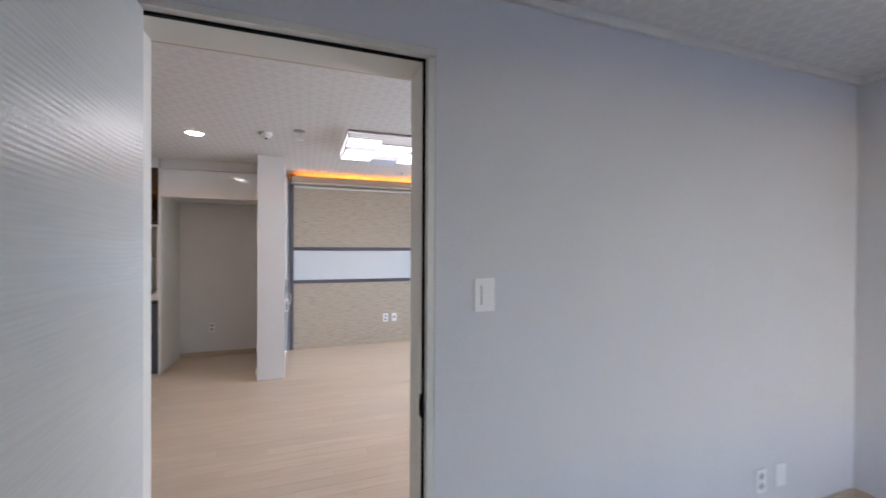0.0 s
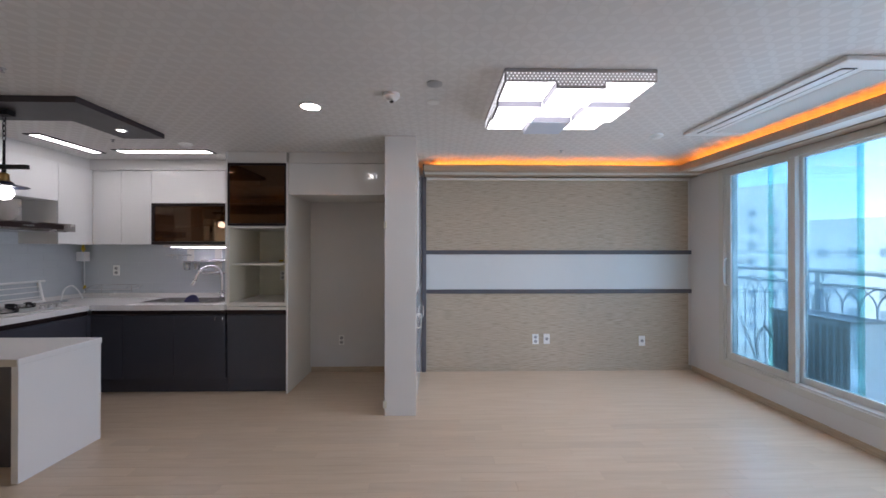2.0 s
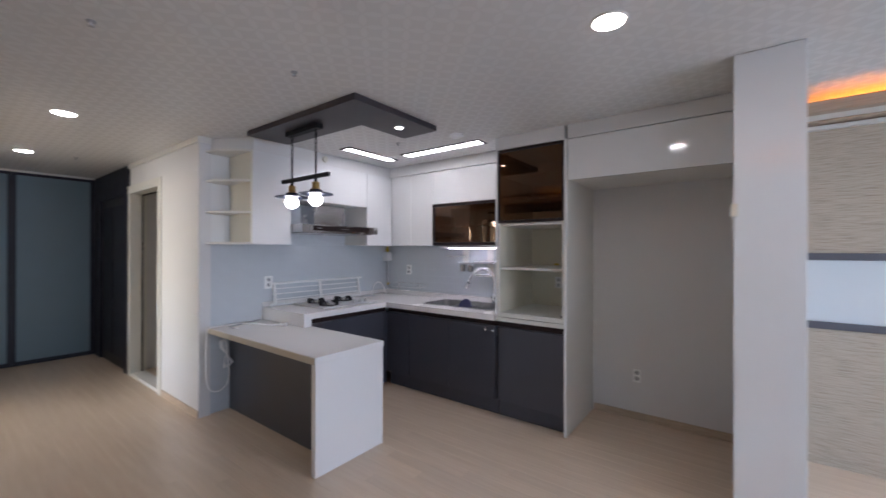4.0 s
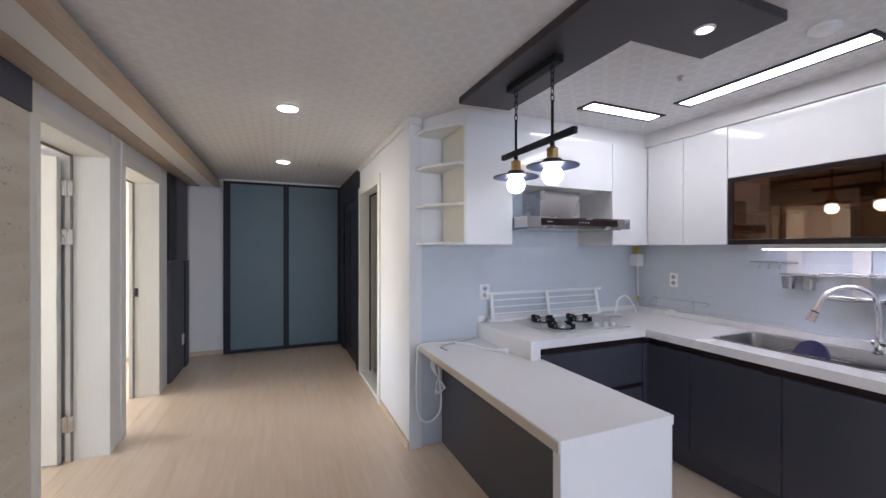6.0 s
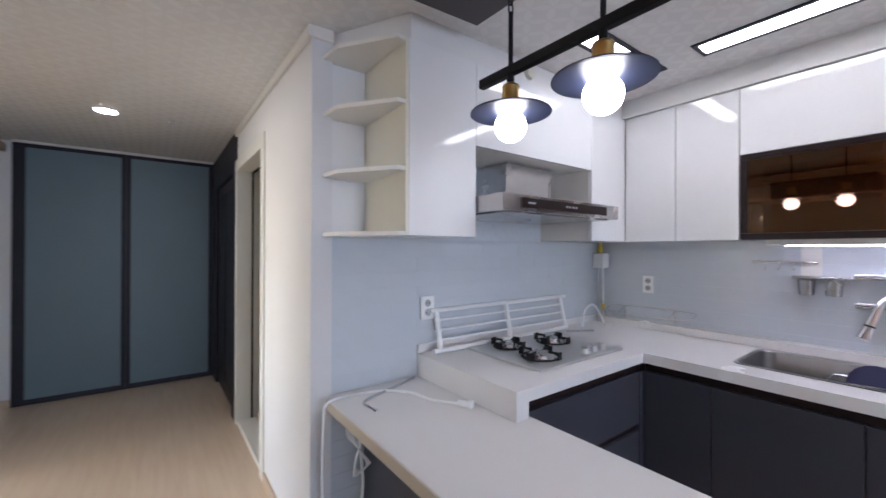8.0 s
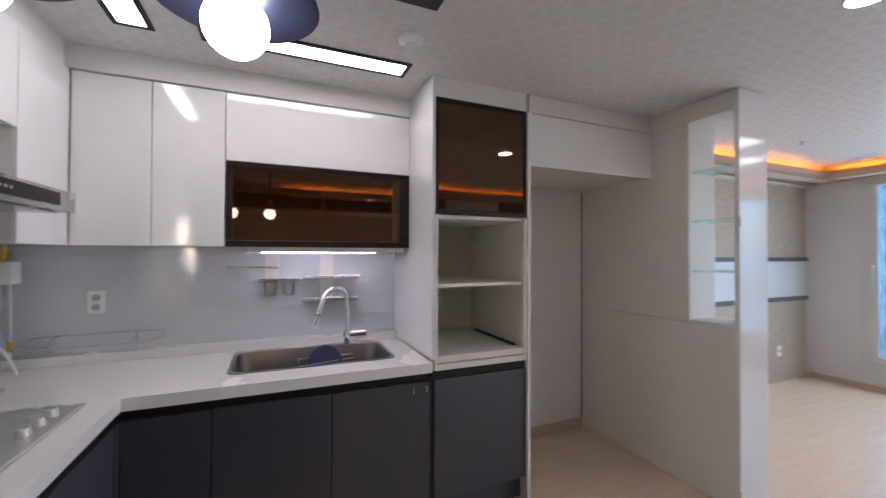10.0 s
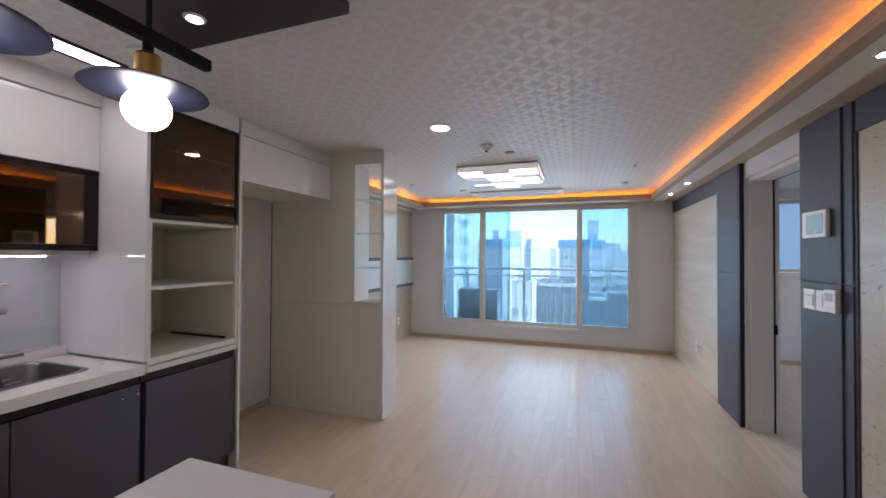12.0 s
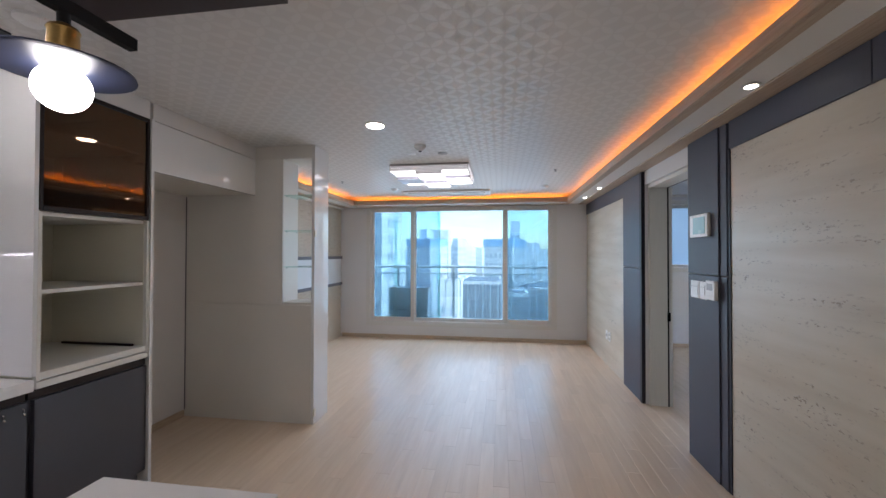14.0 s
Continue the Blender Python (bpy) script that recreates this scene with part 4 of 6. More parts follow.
gp = pbox("pane", (TX0 + 0.019, TX1 - 0.019, TY + 0.008, TY + 0.012, 1.631, 2.186), M_BROWN, gdoor, "brown tinted glass", 0)
gp.visible_shadow = False

# ---- base cabinets ----
def front(name, b, parent, material=None, label=""):
    return pbox(name, b, material or M_BASECAB, parent, label, 0.003)


def base_unit(x0, x1, group="kitchen base cabinets"):
    th = thing("base_cabinet", ((x0 + x1) / 2, 5.92, 0), "dark anthracite handleless base cabinet under the white worktop", "cabinet", group)
    pbox("body", (x0, x1, 5.925, NK - 0.03, 0.14, 0.66), M_BASECAB, th, "", 0)
    pbox("channel", (x0, x1, 5.915, 5.95, 0.755, 0.799), M_BLACK, th, "black grip channel", 0)
    front("door", (x0 + 0.002, x1 - 0.002, 5.900, 5.9245, 0.142, 0.752), th)
    pbox("plinth", (x0, x1, 5.955, 5.975, 0.002, 0.139), M_BASECAB, th, "", 0)
    return th


for a, b in ((-3.925, -3.62), (-3.62, -3.14), (-3.14, -2.655)):
    base_unit(a, b)
tb = thing("base_cabinet", (-2.36, 5.92, 0), "dark anthracite base cabinet below the tall niche", "cabinet", "kitchen base cabinets")
pbox("body", (TX0 - 0.015, TX1, 5.925, NK - 0.03, 0.14, 0.755), M_BASECAB, tb, "", 0)
pbox("channel", (TX0 - 0.015, TX1, 5.912, 5.95, 0.757, 0.798), M_BLACK, tb, "black grip channel", 0)
front("door", (TX0 + 0.002, TX1 - 0.002, 5.900, 5.9245, 0.142, 0.752), tb)
pbox("plinth", (TX0 - 0.015, TX1, 5.955, 5.975, 0.002, 0.139), M_BASECAB, tb, "", 0)
for xx in (-2.675, -2.745):
    bm = bmesh.new()
    hose(bm, [(xx, 5.90, 0.728), (xx, 5.894, 0.729), (xx, 5.892, 0.712), (xx, 5.888, 0.704), (xx, 5.884, 0.710)], 0.003, 6)
    solo("towel_hook", bm, M_CHROME, (xx, 5.90, 0.72), "small chrome hook hanging on the cabinet door", "hook", "door hooks", smooth=True)

dr = thing("drawer_cabinet", (-4.2, 5.4, 0), "dark anthracite drawer cabinet under the gas hob", "cabinet")
pbox("body", (KW + 0.03, -3.955, 5.003, 5.90, 0.14, 0.755), M_BASECAB, dr, "", 0)
pbox("channel", (-3.965, -3.945, 5.003, 5.90, 0.757, 0.799), M_BLACK, dr, "black grip channel", 0)
front("drawer", (-3.954, -3.93, 5.003, 5.862, 0.485, 0.752), dr)
pbox("channel", (-3.954, -3.945, 5.003, 5.862, 0.455, 0.484), M_BLACK, dr, "black grip channel", 0)
front("drawer", (-3.954, -3.93, 5.003, 5.862, 0.142, 0.452), dr)
pbox("corner_post", (-3.954, -3.926, 5.865, 5.924, 0.142, 0.752), M_BASECAB, dr, "", 0.002)
pbox("plinth", (-4.0, -3.985, 4.99, 5.95, 0.002, 0.139), M_BASECAB, dr, "", 0)

# ---- worktop with sink cut-out ----
SX0, SX1, SY0, SY1 = -3.585, -2.79, 6.03, 6.47
wt = thing("worktop", (-3.6, 6.2, 0.8), "white solid-surface L-shaped kitchen worktop with an upstand", "worktop")
bm = boxes([(KW + 0.002, SX0 + 0.015, 5.876, NK - 0.002, 0.80, 0.85), (SX1 - 0.015, TX0 - 0.019, 5.876, NK - 0.002, 0.80, 0.85),
            (SX0 + 0.015, SX1 - 0.015, 5.876, SY0 + 0.015, 0.80, 0.85), (SX0 + 0.015, SX1 - 0.015, SY1 - 0.015, NK - 0.002, 0.80, 0.85),
            (KW + 0.002, -3.915, 4.931, 5.876, 0.80, 0.85)])
bmesh.ops.remove_doubles(bm, verts=bm.verts, dist=0.0005)
part("top", bm, M_COUNTER, wt)
pbox("end_panel", (KW + 0.002, -3.915, 4.931, 4.9995, 0.737, 0.7998), M_COUNTER, wt, "white stepped end", 0)
pbox("upstand", (KW + 0.03, TX0 - 0.02, NK - 0.075, NK - 0.003, 0.851, 0.895), M_COUNTER, wt, "low white upstand ledge", 0.003)
pbox("upstand", (KW + 0.003, KW + 0.018, 4.931, NK - 0.003, 0.851, 0.895), M_COUNTER, wt, "low white upstand", 0.003)

# ---- peninsula ----
pen = thing("peninsula_counter", (-3.8, 4.73, 0), "white breakfast counter on a dark base with a white end panel", "counter")
pbox("top", (KW + 0.002, -3.072, 4.452, 5.022, 0.695, 0.735), M_COUNTER, pen, "", 0.003)
pbox("end_panel", (-3.118, -3.076, 4.456, 5.018, 0.002, 0.694), M_COUNTER, pen, "white end panel", 0.003)
pbox("front_edge", (KW + 0.004, -3.078, 4.4485, 4.4518, 0.690, 0.730), M_EDGE, pen, "beige edge strip", 0)
pbox("base", (KW + 0.004, -3.120, 4.64, 4.985, 0.002, 0.692), M_BASECAB, pen, "dark anthracite base", 0.002)

# ---- wall cabinets ----
def wall_unit(label, body, doors, group="kitchen wall cabinets"):
    th = thing("wall_cabinet", ((body[0] + body[1]) / 2, (body[2] + body[3]) / 2, body[4]), label, "cabinet", group)
    pbox("body", body, M_WHITE, th, "", 0)
    for d in doors:
        pbox("door", d, M_GLOSS, th, "glossy white door", 0.003)
    return th


UX, UY, UB, UT = -4.22, 6.26, 1.432, 2.207
wall_unit("glossy white wall cabinet beside the cooker hood", (KW + 0.002, UX - 0.021, 4.652, 4.998, UB + 0.004, UT), [(UX - 0.02, UX, 4.651, 4.998, UB, UT)])
wall_unit("glossy white flap cabinet above the cooker hood", (KW + 0.002, UX - 0.021, 5.0, 5.888, 1.845, UT), [(UX - 0.02, UX, 5.001, 5.888, 1.84, UT)])
wall_unit("glossy white corner wall cabinet", (KW + 0.002, UX - 0.021, 5.892, NK - 0.002, UB + 0.004, UT), [(UX - 0.02, UX, 5.892, UY - 0.002, UB, UT)])
wall_unit("glossy white two-door wall cabinet", (UX + 0.001, -3.618, UY + 0.021, NK - 0.002, UB + 0.004, UT), [(UX + 0.003, -3.923, UY, UY + 0.02, UB, UT), (-3.92, -3.619, UY, UY + 0.02, UB, UT)])
wall_unit("glossy white flap cabinet above the brown glass cabinet", (-3.616, TX0 - 0.019, UY + 0.021, NK - 0.002, 1.868, UT), [(-3.615, TX0 - 0.02, UY, UY + 0.02, 1.866, UT)])
bulk = thing("bulkhead", (-4.0, 6.0, 2.2), "white bulkhead between wall cabinets and ceiling", "bulkhead", kind="structure")
bm = bmesh.new()
prism(bm, [(KW + 0.002, 4.476), (-4.235, 4.668), (-4.235, 6.245), (TX0 - 0.019, 6.245), (TX0 - 0.019, NK - 0.002), (KW + 0.002, NK - 0.002)], 2.211, H - 0.001)
part("board", bm, M_PLAINCEIL, bulk)

gc = thing("glass_cabinet", (-3.13, 6.4, 1.43), "shallow wall cabinet behind a reflective brown glass flap", "cabinet", "kitchen wall cabinets")
GX0, GX1 = -3.613, TX0 - 0.021
pbox("back", (GX0, GX1, NK - 0.012, NK - 0.003, 1.44, 1.862), M_CREAM, gc, "", 0)
pbox("side", (GX0, GX0 + 0.016, UY + 0.022, NK - 0.013, 1.44, 1.862), M_CREAM, gc, "", 0)
pbox("side", (GX1 - 0.016, GX1, UY + 0.022, NK - 0.013, 1.44, 1.862), M_CREAM, gc, "", 0)
pbox("bottom", (GX0 + 0.017, GX1 - 0.017, UY + 0.022, NK - 0.013, 1.44, 1.456), M_CREAM, gc, "", 0)
pbox("top", (GX0 + 0.017, GX1 - 0.017, UY + 0.022, NK - 0.013, 1.846, 1.862), M_CREAM, gc, "", 0)
pbox("shelf", (GX0 + 0.017, GX1 - 0.017, UY + 0.06, NK - 0.013, 1.63, 1.645), M_CREAM, gc, "", 0)
pbox("divider", (-3.135, -3.12, UY + 0.06, NK - 0.013, 1.457, 1.845), M_CREAM, gc, "", 0)
fl = pbox("flap_frame", (GX0, GX1, UY - 0.004, UY + 0.02, 1.836, 1.863), M_BLACK, gc, "dark flap frame", 0.002)
pbox("rail", (GX0, GX1, UY - 0.002, UY + 0.02, 1.432, 1.464), M_BLACK, fl, "", 0.002)
pbox("stile", (GX0, GX0 + 0.028, UY - 0.002, UY + 0.02, 1.465, 1.835), M_BLACK, fl, "", 0.002)
pbox("stile", (GX1 - 0.06, GX1, UY - 0.002, UY + 0.02, 1.465, 1.835), M_BLACK, fl, "", 0.002)
gp = pbox("pane", (GX0 + 0.029, GX1 - 0.061, UY + 0.006, UY + 0.010, 1.465, 1.835), M_BROWN, fl, "brown tinted glass", 0)
gp.visible_shadow = False

# open corner shelves with a slanted front
sh = thing("corner_shelf", (-4.5, 4.57, 1.43), "open white corner shelf unit with slanted boards", "shelf")
pbox("back", (KW + 0.002, KW + 0.012, 4.476, 4.648, UB, UT), M_GLOSS, sh, "glossy white back", 0)
pbox("side", (KW + 0.013, UX - 0.002, 4.636, 4.6505, UB, UT), M_CREAM, sh, "cream side board", 0)
for z in (UB, 1.685, 1.945, UT - 0.016):
    bm = bmesh.new()
    prism(bm, [(KW + 0.013, 4.478), (-4.566, 4.478), (-4.566, 4.432), (-4.44, 4.445), (UX - 0.002, 4.60), (UX - 0.002, 4.635), (KW + 0.013, 4.635)], z, z + 0.016)
    part("board", bm, M_WHITE, sh)

# ---- cooker hood ----
hood = thing("cooker_hood", (-4.33, 5.5, 1.55), "brushed steel chimney cooker hood with a black control strip", "cooker hood")
bm = bmesh.new()
prism(bm, [(KW + 0.008, 5.005), (-4.06, 5.005), (-4.06, 5.89), (-4.215, 5.89), (-4.215, 5.884), (KW + 0.008, 5.884)], 1.545, 1.615)
part("canopy", bm, M_STEEL, hood)
pbox("underside", (KW + 0.05, -4.09, 5.06, 5.84, 1.538, 1.5448), M_STEEL, hood, "", 0.002)
pbox("chimney", (KW + 0.008, -4.36, 5.33, 5.70, 1.6155, 1.838), M_STEEL, hood, "steel chimney box", 0.003)
st = pbox("control_strip", (-4.0598, -4.054, 5.115, 5.77, 1.560, 1.603), M_BLACK, hood, "black glass control strip", 0.001)
for y in (5.42, 5.445, 5.47, 5.495):
    pbox("button", (-4.0538, -4.052, y, y + 0.011, 1.577, 1.586), M_HOLE, st, "", 0)
pbox("mark", (-4.0538, -4.0525, 5.155, 5.20, 1.578, 1.586), M_HOLE, st, "", 0)

# ---- gas hob ----
hob = thing("gas_hob", (-4.26, 5.5, 0.85), "steel built-in gas hob with three burners and black pan supports", "hob")
bm = bmesh.new()
box(bm, -4.505, -4.005, 5.185, 5.845, 0.851, 0.864, 0.005)
part("plate", bm, M_HOBSTEEL, hob)
for bx, by, r in ((-4.375, 5.365, 0.046), (-4.145, 5.342, 0.055), (-4.31, 5.645, 0.052)):
    bm = bmesh.new()
    lathe(bm, (bx, by, 0.8645), [(r + 0.028, 0), (r + 0.026, 0.004), (r + 0.006, 0.006), (r + 0.002, 0.018), (r * 0.5, 0.020)], 24)
    bu = part("burner", bm, M_STEEL, hob, "steel burner ring", smooth=True)
    bm = bmesh.new()
    lathe(bm, (bx, by, 0.8845), [(r * 0.96, -0.004), (r * 0.98, 0.0), (r * 0.92, 0.005), (r * 0.62, 0.009), (r * 0.55, 0.0065), (r * 0.2, 0.007)], 24)
    part("cap", bm, M_STEEL, bu, "", smooth=True)
    for k in range(4):
        a = radians(14 + 90 * k)
        bm = bmesh.new()
        box(bm, r - 0.014, r + 0.046, -0.003, 0.003, 0.889, 0.901, 0.001)
        box(bm, r + 0.040, r + 0.047, -0.020, 0.020, 0.8665, 0.901, 0.001)
        box(bm, r + 0.018, r + 0.0402, -0.004, 0.004, 0.8665, 0.872, 0.001)
        bmesh.ops.rotate(bm, verts=bm.verts, cent=(0, 0, 0), matrix=Matrix.Rotation(a, 3, "Z"))
        bmesh.ops.translate(bm, verts=bm.verts, vec=(bx, by, 0))
        part("pan_support", bm, M_IRON, bu, "black iron prong")
    bm = bmesh.new()
    lathe(bm, (bx, by, 0.8645), [(r + 0.034, 0.0), (r + 0.034, 0.006), (r + 0.026, 0.006), (r + 0.026, 0.0)], 28)
    part("trivet_ring", bm, M_IRON, bu, "black iron ring", smooth=False)
for y in (5.575, 5.65, 5.725):
    bm = bmesh.new()
    lathe(bm, (-4.055, y, 0.8645), [(0.021, 0), (0.021, 0.004), (0.018, 0.022), (0.016, 0.025)], 20)
    kn = part("knob", bm, M_HOBSTEEL, hob, "steel control knob", smooth=True)
    pbox("grip", (-4.072, -4.038, y - 0.004, y + 0.004, 0.8898, 0.898), M_HOBSTEEL, kn, "", 0.001)

# white wire splash rack leaning on the wall behind the hob
rk = thing("wire_rack", (-4.53, 5.5, 0.86), "white wire rack leaning against the tiles behind the hob", "rack")


def rk_pt(u, v):
    return Vector((-4.505 - 0.065 * v, 4.995 + 1.06 * u + 0.02 * v, 0.868 + 0.195 * v))


for v, r in ((0.0, 0.013), (0.25, 0.006), (0.5, 0.006), (0.75, 0.006), (1.0, 0.012)):
    ptube("rail" if r > 0.006 else "wire", rk_pt(-0.02 if r > 0.006 else 0, v), rk_pt(1.04 if v > 0.9 else 1.0, v), r, M_PLASTIC, rk, "", n=10)
for u in (0.02, 0.5, 0.985):
    ptube("upright", rk_pt(u, 0), rk_pt(u, 1), 0.014, M_PLASTIC, rk, "", n=10)

# ---- sink, tap and what hangs at the sink ----
sink = thing("sink", (-3.19, 6.25, 0.85), "large stainless steel kitchen sink set in the worktop", "sink")
bm = bmesh.new()


def rounded(x0, x1, y0, y1, r, k=5):
    pts = []
    for cx, cy, a0 in ((x1 - r, y1 - r, 0), (x0 + r, y1 - r, 90), (x0 + r, y0 + r, 180), (x1 - r, y0 + r, 270)):
        for i in range(k):
            a = radians(a0 + 90 * i / (k - 1))
            pts.append((cx + r * math.cos(a), cy + r * math.sin(a)))
    return pts


loops = []
for x0, x1, y0, y1, r, z in ((SX0, SX1, SY0, SY1, 0.05, 0.8515), (SX0, SX1, SY0, SY1, 0.05, 0.855), (SX0 + 0.018, SX1 - 0.018, SY0 + 0.018, SY1 - 0.035, 0.06, 0.855),
                             (SX0 + 0.022, SX1 - 0.022, SY0 + 0.022, SY1 - 0.04, 0.06, 0.848), (SX0 + 0.03, SX1 - 0.03, SY0 + 0.03, SY1 - 0.05, 0.07, 0.69), (SX0 + 0.06, SX1 - 0.06, SY0 + 0.06, SY1 - 0.08, 0.06, 0.672)):
    loops.append([bm.verts.new((px, py, z)) for px, py in rounded(x0, x1, y0, y1, r)])
for q0, q1 in zip(loops, loops[1:]):
    for j in range(len(q0)):
        bm.faces.new((q0[j], q0[(j + 1) % len(q0)], q1[(j + 1) % len(q0)], q1[j]))
bm.faces.new(loops[-1])
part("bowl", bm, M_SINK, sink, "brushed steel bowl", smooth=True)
bm = bmesh.new()
lathe(bm, (-3.35, 6.24, 0.673), [(0.055, 0), (0.055, 0.004), (0.03, 0.006)], 24)
part("drain", bm, M_CHROME, sink, "round steel drain", smooth=True)
tap = thing("kitchen_tap", (-2.98, 6.44, 0.855), "chrome gooseneck kitchen tap with a pull-out spray", "tap")
bm = bmesh.new()
lathe(bm, (-2.98, 6.452, 0.8555), [(0.03, 0), (0.03, 0.006), (0.022, 0.012), (0.022, 0.075), (0.016, 0.085)], 20)
tube(bm, (-3.005, 6.452, 0.912), (-2.885, 6.435, 0.915), 0.017)
tube(bm, (-2.885, 6.435, 0.915), (-2.872, 6.433, 0.917), 0.019)
part("base", bm, M_CHROME, tap, "", smooth=True)
bm = bmesh.new()
hose(bm, [(-2.98, 6.452, 0.93), (-2.984, 6.45, 1.10), (-3.008, 6.42, 1.178), (-3.07, 6.37, 1.20), (-3.128, 6.31, 1.165), (-3.15, 6.285, 1.11)], 0.0145, 12)
part("spout", bm, M_CHROME, tap, "chrome gooseneck", smooth=True)
bm = bmesh.new()
tube(bm, (-3.149, 6.286, 1.115), (-3.166, 6.27, 1.06), 0.0155, 0.018)
tube(bm, (-3.166, 6.27, 1.058), (-3.184, 6.254, 1.005), 0.018, 0.023)
spray = part("spray_head", bm, M_CHROME, tap, "", smooth=True)
ptube("band", (-3.1655, 6.2705, 1.0615), (-3.1675, 6.2685, 1.0555), 0.0188, M_SLOT, spray, "black band")
bm = bmesh.new()
lathe(bm, (0, 0, 0), [(0.02, -0.01), (0.075, -0.008), (0.088, 0.0), (0.086, 0.010), (0.07, 0.004), (0.02, 0.0)], 28)
bmesh.ops.rotate(bm, verts=bm.verts, cent=(0, 0, 0), matrix=Euler((radians(72), 0, radians(-14))).to_matrix())
bmesh.ops.translate(bm, verts=bm.verts, vec=(-3.14, 6.17, 0.83))
solo("plastic_plate", bm, M_BLUE, (-3.14, 6.17, 0.76), "round dark blue plastic plate standing in the sink", "plate", smooth=True)
dw = thing("drain_wire", (-3.14, 6.2, 0.8), "thin steel wire holder across the sink", "wire rack")
ptube("wire", (-3.27, 6.105, 0.838), (-2.99, 6.175, 0.838), 0.003, M_CHROME, dw, "", n=8)
ptube("wire", (-3.27, 6.255, 0.838), (-2.99, 6.255, 0.838), 0.003, M_CHROME, dw, "", n=8)
ptube("wire", (-3.27, 6.105, 0.838), (-3.27, 6.255, 0.838), 0.003, M_CHROME, dw, "", n=8)

ul = thing("under_cabinet_light", (-3.08, 6.3, 1.41), "slim white light bar glowing under the glass cabinet", "lamp")
pbox("housing", (-3.52, -2.67, 6.30, 6.42, 1.405, 1.4395), M_WHITE, ul, "", 0.003)
pbox("tube", (-3.45, -2.84, 6.328, 6.342, 1.4005, 1.4045), M_UNDER, ul, "glowing tube", 0)
rail = thing("utensil_rail", (-3.3, NK, 1.28), "steel utensil rail with hooks on the tiled wall", "rail")
ptube("bar", (-3.64, NK - 0.045, 1.318), (-3.37, NK - 0.045, 1.318), 0.006, M_CHROME, rail)
for xx in (-3.60, -3.42):
    ptube("bracket", (xx, NK - 0.012, 1.318), (xx, NK - 0.045, 1.318), 0.008, M_CHROME, rail)
for xx in (-3.58, -3.52, -3.46):
    bm = bmesh.new()
    hose(bm, [(xx, NK - 0.045, 1.325), (xx, NK - 0.053, 1.31), (xx, NK - 0.05, 1.285), (xx, NK - 0.06, 1.275), (xx, NK - 0.07, 1.285)], 0.003, 6)
    part("hook", bm, M_CHROME, rail, "", smooth=True)
cups = thing("utensil_cups", (-3.36, NK, 1.2), "two steel utensil cups hanging on a small rail", "holder")
pbox("rail", (-3.47, -3.24, NK - 0.045, NK - 0.0125, 1.238, 1.248), M_STEEL, cups, "", 0.002)
for xx in (-3.41, -3.31):
    bm = bmesh.new()
    lathe(bm, (xx, NK - 0.06, 1.155), [(0.03, 0), (0.036, 0.075), (0.034, 0.075), (0.028, 0.004)], 20)
    part("cup", bm, M_STEEL, cups, "round steel cup", smooth=True)
rack2 = thing("plate_rack", (-3.1, NK, 1.2), "steel two-tier wall shelf over the sink", "shelf")
for z, d in ((1.245, 0.11), (1.11, 0.09)):
    pbox("tray", (-3.235, -2.905, NK - d, NK - 0.0125, z, z + 0.012), M_STEEL, rack2, "steel tray", 0.004)
    ptube("lip", (-3.235, NK - d, z + 0.02), (-2.905, NK - d, z + 0.02), 0.006, M_CHROME, rack2)
pbox("backplate", (-3.13, -3.05, NK - 0.016, NK - 0.0125, 1.10, 1.40), M_WHITE, rack2, "white back plate", 0.002)
pbox("backplate", (-3.44, -3.36, NK - 0.016, NK - 0.0125, 1.25, 1.40), M_WHITE, rack2, "white back plate", 0.002)
gt = thing("wire_tray", (-4.2, NK - 0.06, 0.895), "thin steel wire tray standing on the upstand in the corner", "wire rack")
bm = bmesh.new()
ring = [(-4.43, NK - 0.118, 0.944), (-4.02, NK - 0.118, 0.944), (-3.94, NK - 0.09, 0.955), (-3.925, NK - 0.05, 0.970), (-3.97, NK - 0.018, 0.984), (-4.40, NK - 0.018, 0.984), (-4.475, NK - 0.05, 0.970), (-4.48, NK - 0.09, 0.955)]
hose(bm, ring + ring[:1], 0.0032, 6)
part("rim", bm, M_CHROME, gt, "bent wire rim", smooth=True)
for xx in (-4.38, -4.05):
    ptube("leg", (xx, NK - 0.03, 0.8955), (xx, NK - 0.02, 0.982), 0.003, M_CHROME, gt, "", n=8)
    ptube("cross_wire", (xx, NK - 0.118, 0.944), (xx, NK - 0.018, 0.984), 0.0026, M_CHROME, gt, "", n=8)

# ---- gas valve in the corner ----
gv = thing("gas_valve", (-4.53, 6.5, 1.3), "white gas shut-off box with yellow fitting and hoses", "gas valve")
pbox("housing", (-4.585, -4.50, 6.475, 6.555, 1.25, 1.355), M_PLASTIC, gv, "", 0.006)
ptube("pipe", (-4.555, 6.53, 1.355), (-4.555, 6.53, 1.43), 0.012, M_YELLOW, gv, "yellow pipe")
ptube("nut", (-4.555, 6.53, 1.375), (-4.555, 6.53, 1.40), 0.02, M_YELLOW, gv, "yellow nut", n=6)
bm = bmesh.new()
hose(bm, [(-4.545, 6.51, 1.25), (-4.545, 6.51, 1.17), (-4.535, 6.50, 1.05), (-4.51, 6.50, 0.96), (-4.49, 6.49, 0.93)], 0.009)
part("hose", bm, M_HOLE, gv, "grey hose", smooth=True)
bm = bmesh.new()
hose(bm, [(-4.515, 6.50, 1.25), (-4.512, 6.50, 1.10), (-4.512, 6.50, 0.90)], 0.004)
part("cable", bm, M_PLASTIC, gv, "white cable", smooth=True)
